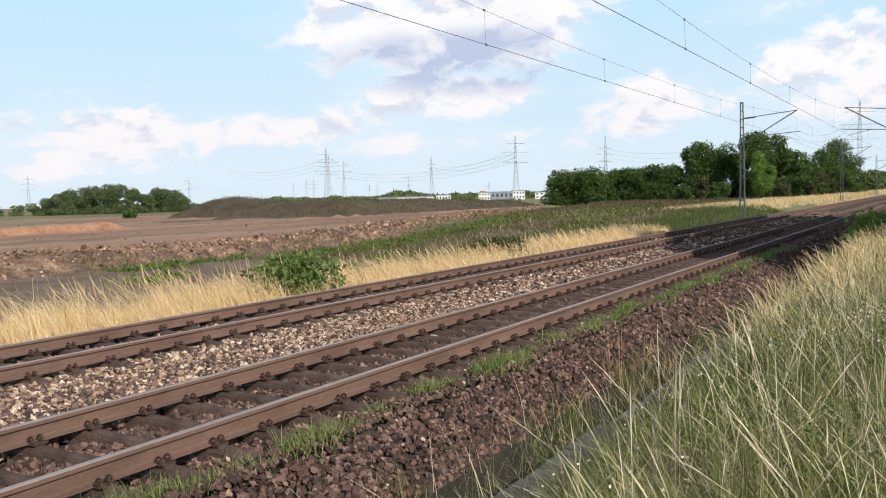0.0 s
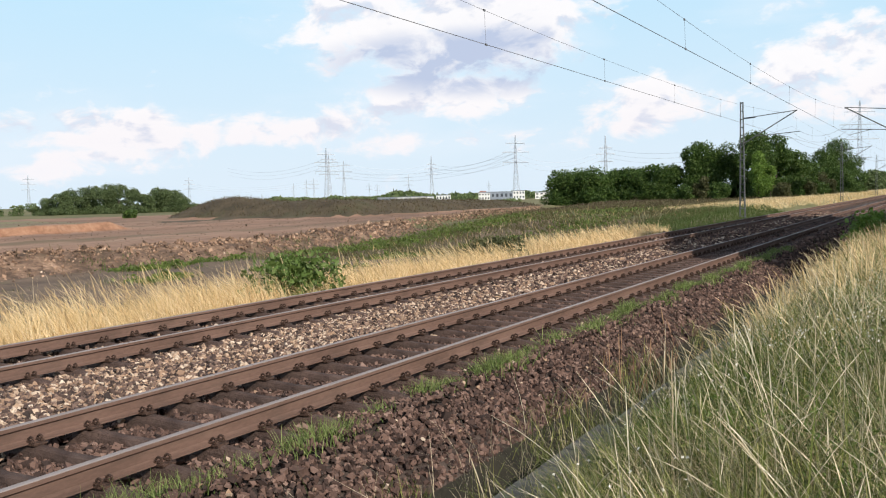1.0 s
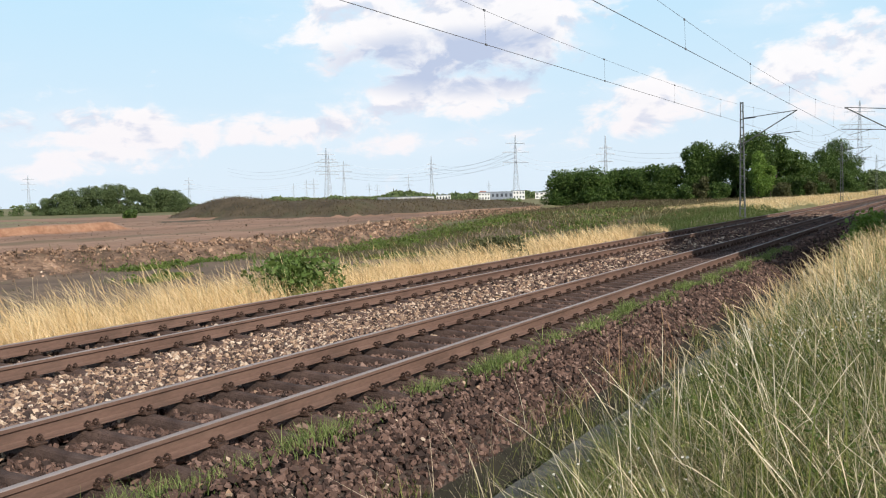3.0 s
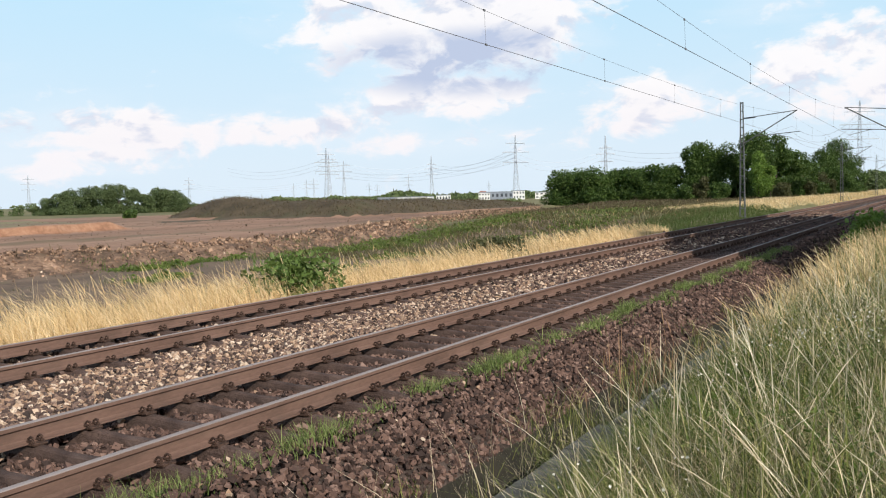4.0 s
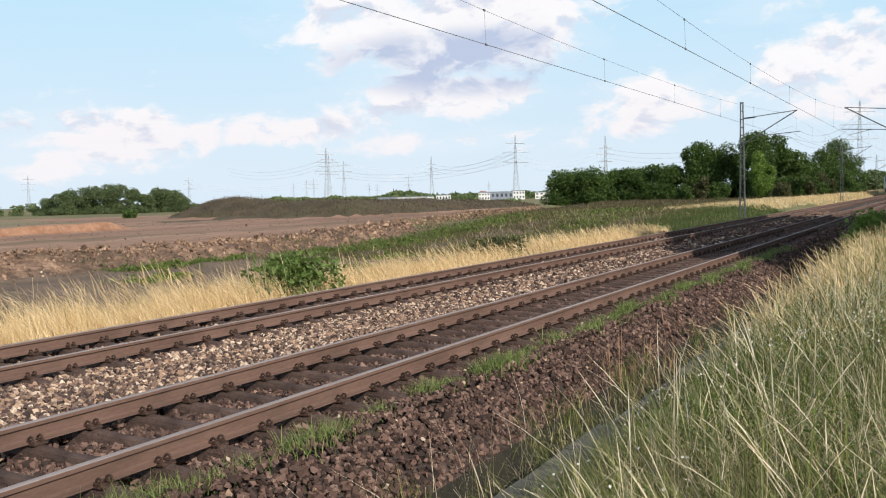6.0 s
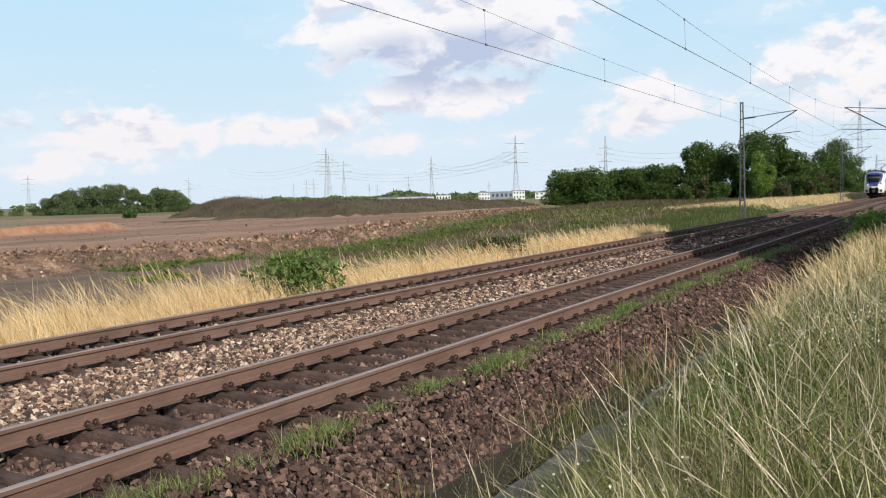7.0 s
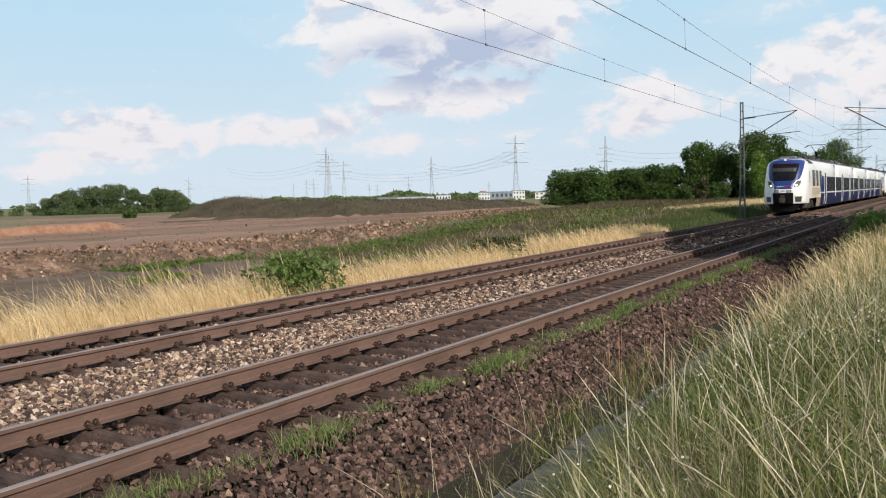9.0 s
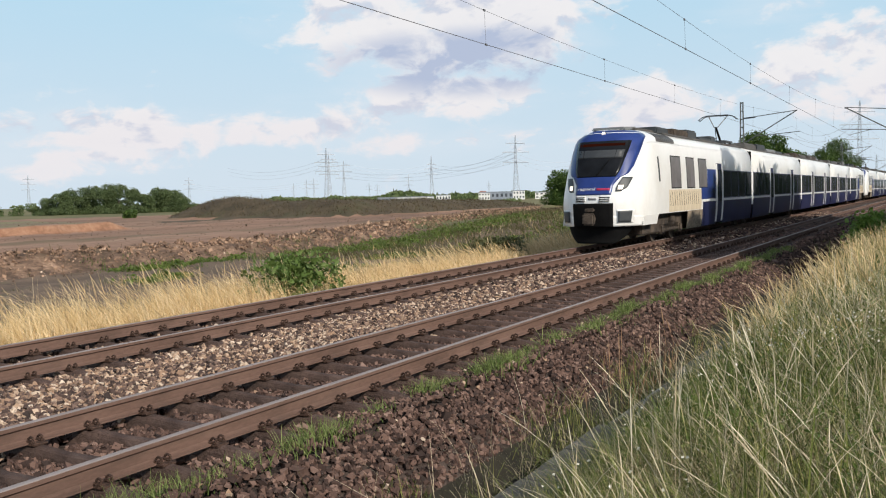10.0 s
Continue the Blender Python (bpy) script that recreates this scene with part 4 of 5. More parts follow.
def build_grass():
    rng = np.random.default_rng(21)
    # the bank in front: green undergrowth that stays, and tall stalks in clumps that sway
    for x0, x1, n, hh, ww in ((1.6, 7.5, 34000, 0.27, 0.007), (7.5, 15, 24000, 0.30, 0.010), (15, 30, 12000, 0.38, 0.017), (30, 75, 9000, 0.45, 0.035)):
        x, y = rng.uniform(x0, x1, n), rng.uniform(-7.5, -3.0, n)
        keep = (wave(x, y, 1.5, 6) + 0.5 * wave(x, y, 4.0, 2) > -0.55) & (y < np.where(x < 12.5, -3.42, -3.2) - 0.25 * rng.random(n) ** 2 + 0.30 * wave(x, y * 0, 1.9, 2) + 0.12 * wave(x, y, 5.0, 1)) & ((np.hypot(x, y - EYE.y) > 2.1))
        x, y = x[keep], y[keep]
        v, f = blades(rng, x, y, ground_z(x, y) - 0.02, hh * rng.lognormal(0, 0.35, len(x)) * (1.0 + 0.45 * np.clip(wave(x, y, 2.3, 5), -1, 1)), ww * rng.uniform(0.6, 1.5, len(x)), 0.5, segs=3, spread=3.0)
        grass_ob("grass", v, f, "grass", "tangled green and yellowing grass on the bank")
    cells = [(a, b) for a in np.arange(2.0, 12, 1.25) for b in (-6.6, -5.6, -4.7, -3.95)] + [(a, b) for a in np.arange(12, 34, 2.75) for b in (-5.6, -4.1)]
    for cx, cy in cells:
        near = cx < 12
        wx, wy = (1.25, 0.95) if near else (2.75, 1.7)
        n = int((14 if cy > -4.2 else 32 if cy > -4.9 else 80) * (1.3 if cx < 5 and cy < -5.3 else 0.6 if cx < 5 else 1.0 if cx < 8.5 else 1.6)) if near else 420
        x, y = rng.uniform(cx, cx + wx, n), rng.uniform(cy, cy + wy, n)
        keep = (y < -3.35 + 0.45 * rng.random(n)) & (np.hypot(x, y - EYE.y) > 2.3)
        x, y = x[keep], y[keep]
        if len(x) < 10:
            continue
        h = (0.42 + 0.62 * rng.random(len(x)) ** 1.4) * np.where(y > -3.9, 0.85, 1.0)
        wid = (0.0038 if near else 0.008) * rng.uniform(0.7, 1.5, len(x))
        org = (cx + wx / 2, cy + wy / 2, float(ground_z(cx + wx / 2, cy + wy / 2)))
        v, f = blades(rng, x, y, ground_z(x, y) - 0.02, h, wid, 0.55, 1.25, 5, spread=1.7, head=1.15)
        ob = grass_ob("grass_clump", v, f, "straw" if not near or (cx > 7 and rng.random() < 0.3) else "stalk", "tall bleached grass stalks swaying on the bank", org)
        SWAY.append((ob, org, rng.uniform(0, 6.28), rng.uniform(1.2, 2.8) if near else rng.uniform(0.8, 1.8), rng.uniform(1.4, 2.3)))
        m = int(300 if near else len(x) * 2.2)
        x2, y2 = rng.uniform(cx, cx + wx, m), rng.uniform(cy, min(cy + wy, -3.62), m)
        far_enough = np.hypot(x2, y2 - EYE.y) > 2.2
        x2, y2 = x2[far_enough], y2[far_enough]
        v, f = blades(rng, x2, y2, ground_z(x2, y2) - 0.02, rng.uniform(0.26, 0.58, len(x2)), (0.006 if near else 0.014) * rng.uniform(0.6, 1.4, len(x2)), 0.85, 1.7, 4, spread=1.8)
        ob = grass_ob("grass_clump", v, f, "grass", "long green and straw blades swaying on the bank", org)
        SWAY.append((ob, org, rng.uniform(0, 6.28), rng.uniform(1.0, 2.4) if near else 0.9, rng.uniform(1.4, 2.3)))
    # dry tall grass beside the far track, in swaying stretches
    for a in np.arange(2.0, 48, 3.0):
        n = 6800 if a < 24 else 4600
        x, y = rng.uniform(a, a + 3.0, n), rng.uniform(6.75, 9.9, n)
        thick = wave(x, y, 0.7, 9)
        keep = (y < 9.2 + 0.5 * thick) & (y > 6.95 + 0.12 * wave(x, y, 2.0, 1)) & ~((np.abs(x - 18.2) < 1.5) & (y < 8.8) & (rng.random(n) < 0.75)) & ~((np.abs(x - 31.5) < 2.2) & (rng.random(n) < 0.6))
        x, y = x[keep], y[keep]
        h = 0.30 + 0.80 * rng.random(len(x)) ** 1.6
        h = h * (0.8 + 0.25 * np.clip(wave(x, y, 0.9, 3), -1, 1)) * (0.75 if a > 18 else 1.0)
        org = (a + 1.5, 8.2, float(ground_z(a + 1.5, 8.2)))
        v, f = blades(rng, x, y, ground_z(x, y) - 0.02, h, (0.0050 + 0.0004 * a) * rng.uniform(0.6, 1.4, len(x)), 0.55, 1.5, 3, spread=0.9)
        m = 230
        x, y = rng.uniform(a, a + 3.0, m), rng.uniform(7.2, 9.6, m)
        v2, f2 = blades(rng, x, y, ground_z(x, y) - 0.02, rng.uniform(0.75, 1.35, m) * (0.75 if a > 18 else 1.0), (0.0055 + 0.0003 * a) * rng.uniform(0.7, 1.3, m), 0.55, 1.5, 5, spread=0.5, head=1.2)
        tall = grass_ob("dry_stalks", v2, f2, "straw", "tall pale seed heads above the dry grass", org)
        SWAY.append((tall, org, a * 0.35 + 0.4, 1.6, 1.7))
        ob = grass_ob("dry_grass", v, f, "straw", "pale golden dry grass along the far track")
        ob.data.transform(Matrix.Translation((-org[0], -org[1], -org[2])))
        ob.location = org
        SWAY.append((ob, org, a * 0.35, 0.9, 1.9))
    # lower green growth within and behind it
    for x0, x1, y0, y1, n, h, w, m in ((2, 48, 8.6, 11.0, 3200, 0.36, 0.03, "verge"), (44, 92, 6.9, 13.5, 22000, 0.30, 0.026, "weed"), (84, 150, 8.2, 17, 12000, 0.34, 0.035, "straw"), (88, 175, 20, 46, 14000, 0.32, 0.07, "scrub"), (84, 150, 14, 30, 9000, 0.26, 0.06, "verge"), (70, 190, 9, 44, 26000, 0.16, 0.045, "verge"), (42, 84, 10, 31, 15000, 0.32, 0.030, "verge"), (46, 90, 10, 26, 700, 0.42, 0.024, "straw"), (120, 330, 7.4, 12, 7000, 0.35, 0.10, "straw")):
        x, y = rng.uniform(x0, x1, n), rng.uniform(y0, y1, n)
        z = ground_z(x, y)
        v, f = blades(rng, x, y, z - 0.02, h * rng.lognormal(0, 0.3, n), w * rng.uniform(0.6, 1.4, n), 0.5, 1.7, 2, spread=1.6)
        grass_ob("verge_grass", v, f, m, "rough grass on the verge beyond the far track")
    # tufts along the ends of the near sleepers
    n = 13000
    x = rng.uniform(3.4, 34, n)
    cx = 0.5 + 0.5 * np.sin(x * 2.1 + 1.0) * np.cos(x * 0.83) + 0.3 * np.sin(x * 5.3)
    keep = (rng.random(n) < np.clip(cx * 2.2 - 0.25 + 0.5 * np.sin(x * 9.1 + 2), 0.03, 1.0))
    x = x[keep]
    y = -1.33 + 0.06 * np.sin(x * 1.7) + rng.normal(0, 0.085, len(x))
    h = rng.uniform(0.06, 0.20, len(x)) * (0.85 + 0.3 * np.sin(x * 3.3))
    v, f = blades(rng, x, y, ground_z(x, y) + 0.05, h * 1.35, (0.006 + 0.0004 * x) * rng.uniform(0.7, 1.4, len(x)), 0.5, 1.6, 3, spread=2.5)
    grass_ob("grass_tufts", v, f, "green", "fresh green grass tufts along the sleeper ends")
    n = 2600
    x, y = rng.uniform(4, 20, n), rng.normal(-2.32, 0.12, n)
    keep = np.sin(x * 1.9 + 2) + 0.6 * np.sin(x * 4.3) > 0.2
    x, y = x[keep], y[keep]
    v, f = blades(rng, x, y, ground_z(x, y), rng.uniform(0.12, 0.36, len(x)), 0.008 * rng.uniform(0.7, 1.4, len(x)), 0.5, 1.6, 3, spread=2.5)
    grass_ob("grass_tufts", v, f, "grass", "grass tufts at the foot of the ballast")
    # broad-leaved weeds low in the bank
    n = 32000
    x, y = rng.uniform(2.6, 15, n), rng.uniform(-6.8, -3.7, n)
    keep = (wave(x, y, 0.9, 4) + 0.4 * wave(x, y, 2.7, 1) > -0.15) & (np.hypot(x, y - EYE.y) > 2.3)
    x, y = x[keep], y[keep]
    v, f = leaves(rng, np.stack([x, y, ground_z(x, y) + 0.40 * rng.random(len(x)) ** 0.8], -1), rng.uniform(0.009, 0.022, len(x)), aspect=0.36)
    quads_ob("bank_weeds", v, f, "leaf_weed", "broad-leaved green weeds in the bank grass", "weeds")
    # dead thin grass tangled through the green, and tufts that hang over the trough
    for x0, x1, n, w in ((1.6, 7.5, 17000, 0.0030), (7.5, 15, 13000, 0.005), (15, 34, 9000, 0.010)):
        x, y = rng.uniform(x0, x1, n), rng.uniform(-7.5, -3.45, n)
        keep = (wave(x, y, 1.1, 3) + 0.6 * wave(x, y, 3.1, 7) > 0.0 - 0.5 * (y < -5.4)) & (np.hypot(x, y - EYE.y) > 2.2)
        x, y = x[keep], y[keep]
        v, f = blades(rng, x, y, ground_z(x, y), 0.14 + 0.42 * rng.random(len(x)) ** 1.3, w * rng.uniform(0.6, 1.5, len(x)), 0.8, 1.5, 4, spread=2.2)
        grass_ob("dead_grass", v, f, "thatch", "dead straw-coloured grass tangled in the bank")
    for n, ya, yb, h, w, m in ((4200, -3.62, -3.05, 0.30, 0.005, "grass"), (900, -2.95, -2.25, 0.36, 0.006, "grass"), (900, -3.6, -3.1, 0.36, 0.0034, "thatch"), (300, -2.8, -2.1, 0.45, 0.0036, "stalk")):
        x, y = rng.uniform(4.5, 15, n), rng.uniform(ya, yb, n)
        keep = wave(x, y * 0, 1.9, 2) + 0.6 * wave(x, y, 5.0, 1) > (0.05 if n > 450 else -0.6)
        x, y = x[keep], y[keep]
        v, f = blades(rng, x, y, ground_z(x, y), h * rng.lognormal(0.1, 0.35, len(x)), w * rng.uniform(0.6, 1.5, len(x)), 0.6, 1.5, 4, spread=1.6)
        grass_ob("edge_grass", v, f, m, "straggling grass along the cable trough")
    # dry brown dock at the edge of the ballast
    n = 90
    x, y = rng.normal(12.6, 1.1, n), rng.normal(-2.5, 0.2, n)
    v, f = blades(rng, x, y, ground_z(x, y), rng.uniform(0.35, 0.75, n), 0.009 * rng.uniform(0.6, 1.4, n), 0.15, 1.4, 4, spread=3.0, head=1.8)
    grass_ob("dock_stems", v, f, "dock", "dry reddish-brown dock stems at the ballast foot")
    # white flower heads in the bank
    n = 2200
    x, y = rng.uniform(4.0, 14, n), rng.uniform(-6.2, -3.7, n)
    keep = wave(x, y, 1.1, 8) > 0.25
    x, y = x[keep], y[keep]
    v, f = leaves(rng, np.stack([x, y, ground_z(x, y) + rng.uniform(0.28, 0.55, len(x))], -1), rng.uniform(0.007, 0.012, len(x)), aspect=0.9)
    quads_ob("flower_heads", v, f, "petal", "small white flowers among the bank grass", "flowers")


build_grass()


# ---- bushes and trees ----
def crown_points(rng, blobs, n, shell=0.45):
    """Places in a heap of ovals (x, y, z, rx, ry, rz), most of them near the outside, with uneven lobes."""
    w = np.array([b[3] * b[4] + b[4] * b[5] for b in blobs])
    k = rng.choice(len(blobs), n, p=w / w.sum())
    B = np.array(blobs)[k]
    d = rng.normal(size=(n, 3))
    d /= np.linalg.norm(d, axis=1)[:, None]
    lump = 1 + 0.16 * np.sin(d[:, 0] * 5 + k * 1.7) * np.cos(d[:, 1] * 6 + k) + 0.12 * np.sin(d[:, 2] * 9 + k * 2.3 + d[:, 0] * 7)
    r = (1 - shell * rng.random(n) ** 1.6) * lump + rng.normal(0, 0.035, n)
    return B[:, :3] + d * B[:, 3:] * r[:, None]


def tree(name, at, blobs, n, leaf, material, label, category="tree", seed=1, trunk=0.2):
    rng = np.random.default_rng(seed)
    t = thing(name, label, category, at=at)
    bm = bmesh.new()
    low = min(b[2] - b[5] for b in blobs)
    top = max(b[2] for b in blobs)
    add_rod(bm, (0, 0, -0.3), (0.1, 0.05, max(0.5, top * 0.55)), trunk, 8, trunk * 0.55)
    for b in blobs:
        add_rod(bm, (0.05, 0.02, max(0.2, min(top * 0.4, b[2] * 0.6))), (b[0], b[1], b[2]), trunk * 0.45, 5, trunk * 0.12)
    part("trunk", bm, "bark", t)
    p = crown_points(rng, blobs, n)
    p = p[p[:, 2] > 0.02]
    v, f = leaves(rng, p, leaf * rng.lognormal(0, 0.3, len(p)))
    ob = quads_ob("crown", v, f, material, kind="", parent=t)
    return t


def heap(rng, wide, high, k, low=0.0):
    """A heap of ovals for a crown of that width and height."""
    out = []
    for i in range(k):
        a, r = rng.uniform(0, 6.28), wide * 0.5 * rng.uniform(0.1, 0.72)
        rr = wide * rng.uniform(0.20, 0.32)
        zz = low + (high - low) * rng.uniform(0.15, 0.86) * (1 - 0.35 * (r / (wide * 0.5)) ** 2)
        rz = min(rr * rng.uniform(0.7, 1.1), high - zz)
        out.append((r * math.cos(a), r * math.sin(a), zz, rr, rr, max(rz, 0.3 * rr)))
    return out


def skirt(rng, wide, high, k):
    """Low growth round the foot of a shrub, down to the ground."""
    out = []
    for i in range(k):
        a, r = 6.28 * i / k + rng.uniform(-0.4, 0.4), wide * rng.uniform(0.22, 0.42)
        hz = high * rng.uniform(0.5, 1.0)
        out.append((r * math.cos(a), r * math.sin(a), hz * 0.4, wide * 0.26, wide * 0.26, hz * 0.6))
    return out


def on_ground(p):
    return (p.x, p.y, float(ground_z(p.x, p.y)))


# brighter green, with the sunlight on creepers and bank bush put into the colour
M["leaf_vine"] = leafmat("sunny_vine_leaves", [(0.078, 0.143, 0.0208), (0.13, 0.221, 0.0364), (0.208, 0.299, 0.065)])


def build_trees():
    r = random.Random(3)
    nr = np.random.default_rng(3)
    # hedge of shrubs beside the line
    for k in range(11):
        b = 21.6 - k * 0.68
        h = (6.1, 6.6, 6.8, 6.4, 5.8, 5.9, 5.7, 5.5, 5.9, 6.3, 6.6)[k]
        tree("shrub", on_ground(far(b, 164 - k * 0.6 + r.uniform(-2, 2))), heap(nr, r.uniform(5.0, 6.2), h, 11) + skirt(nr, 5.4, 2.8, 7), 10500, 0.14, "leaf", "dense dark green shrub in a hedge", "shrub", 40 + k, 0.12)
    # tall overgrown trees
    specs = ((13.5, 158, 5.2, 11.7, 16, "leaf", 0.4), (12.4, 160, 6.6, 10.9, 15, "leaf", 0.4), (11.2, 162, 6.0, 9.8, 12, "leaf", 0.3), (10.0, 156, 6.2, 10.8, 14, "leaf", 1.0),
             (8.9, 160, 5.6, 10.6, 12, "leaf", 0.6), (8.0, 164, 6.0, 8.2, 10, "leaf", 0.2), (7.2, 170, 6.0, 6.0, 10, "leaf", 0.2), (6.35, 214, 7.5, 10.0, 14, "leaf", 0.0), (5.55, 218, 8.5, 12.6, 20, "leaf", 0.0), (4.85, 226, 6.5, 8.8, 12, "leaf", 0.0), (5.9, 205, 6.5, 5.5, 12, "leaf", 0.0), (5.15, 208, 5.5, 5.0, 12, "leaf", 0.0))
    for k, (b, d, w, h, n, m, low) in enumerate(specs):
        tree("tree", on_ground(far(b, d)), heap(nr, w, h, n, low) + skirt(nr, w, 2.6, 6), 17000, 0.14, m, "dark green tree overgrown with creepers beside the line", "tree", 60 + k, 0.25)
    for k, (b, d, w, h, m) in enumerate(((13.2, 152, 2.6, 5.0, "leaf_dull"), (9.85, 150, 4.6, 8.2, "leaf_vine"), (9.2, 151, 2.6, 6.4, "leaf_vine"), (7.75, 152, 3.0, 4.4, "leaf"), (7.2, 153, 3.4, 3.2, "leaf_dull"), (8.5, 148, 3.0, 2.4, "leaf_dull"),
                                          (6.4, 190, 3.6, 5.4, "leaf_dull"), (5.9, 186, 3.2, 3.0, "leaf_dull"), (4.9, 205, 3.6, 3.4, "leaf"), (14.1, 150, 3.0, 2.6, "leaf"), (12.0, 148, 3.6, 2.6, "leaf"))):
        tree("creeper_bush", on_ground(far(b, d)), heap(nr, w, h, 7), 4200, 0.13, m, "bush draped in creepers in front of the trees", "bush", 80 + k, 0.1)
    for k in range(5):
        tree("tree", on_ground(far(4.05 - 0.28 * k, 345 + 4 * k)), heap(nr, 8, 7.5 - 0.4 * k, 8), 1500, 0.42, "leaf_far", "distant green tree beyond the curve of the line", "tree", 95 + k, 0.2)
    # wood beyond the dug field
    for k in range(13):
        b = 52.0 - k * 0.62
        h = (7.0, 9.2, 10.6, 11.2, 11.8, 12.2, 12.2, 11.8, 11.2, 10.6, 10.0, 9.2, 8.4)[k]
        tree("tree", on_ground(far(b, 400 + r.uniform(-8, 8))), heap(nr, r.uniform(9, 12), h, 7) + skirt(nr, 10, 4.0, 6), 9000, 0.24, "leaf_wood", "rounded green tree at the edge of the dug field", "tree", 110 + k, 0.3)
    for k, (b, d, w, h) in enumerate(((47.6, 250, 3.4, 2.2), (55.0, 420, 8, 4.2), (53.6, 430, 8, 4.6), (52.9, 410, 7, 5.2))):
        tree("bush", on_ground(far(b, d)), heap(nr, w, h, 6), 700, 0.35, "leaf_far" if k else "leaf", "low green bush at the edge of the field", "bush", 130 + k, 0.15)
    # bushes in the dry grass by the far track
    bl = heap(nr, 2.9, 1.15, 14)
    tree("roadside_bush", (17.9, 7.95, -0.6), [(x * 1.15, y * 0.55, z, a * 0.9, b * 0.6, c) for x, y, z, a, b, c in bl], 3000, 0.068, "leaf_bright", "leafy green bush in the dry grass by the track", "bush", 141, 0.03)
    bl = heap(nr, 2.6, 0.9, 8)
    tree("roadside_bush", (31.6, 9.0, -0.6), bl, 1500, 0.075, "leaf_dull", "low dull green bush in the dry grass", "bush", 142, 0.03)
    bl = heap(nr, 2.4, 1.25, 12)
    tree("roadside_bush", (29.5, -4.45, -0.1), bl, 4200, 0.055, "leaf_vine", "bright green bush on the bank beside the near track", "bush", 143, 0.03)
    # trees up the bank behind the stand, whose shade lies over the line
    for k, (x, h) in enumerate(((28.0, 8.7), (32.0, 9.6), (36.5, 11.2), (39.6, 13.4), (44.0, 11.8), (48.5, 12.0), (53.5, 12.1), (58.5, 12.0))):
        tree("tree", on_ground(Vector((x, -12.5, 0))), heap(nr, 7.6, h - 1.1, 18, 5.6), 9000, 0.27, "leaf", "broad green tree up the bank beside the line", "tree", 150 + k, 0.25)

    # lower growth goes on along the bank
    for k in range(32):
        x = 65.0 + 8.5 * k
        tree("bush", on_ground(Vector((x, -14.5 + 1.2 * math.sin(k * 2.1), 0))), heap(nr, 9.0, 6.2 + 0.9 * math.sin(k * 1.3), 9) + skirt(nr, 9.0, 3.0, 6), 2600, 0.34, "leaf", "tall green bush up the bank beside the line", "bush", 170 + k, 0.15)


build_trees()


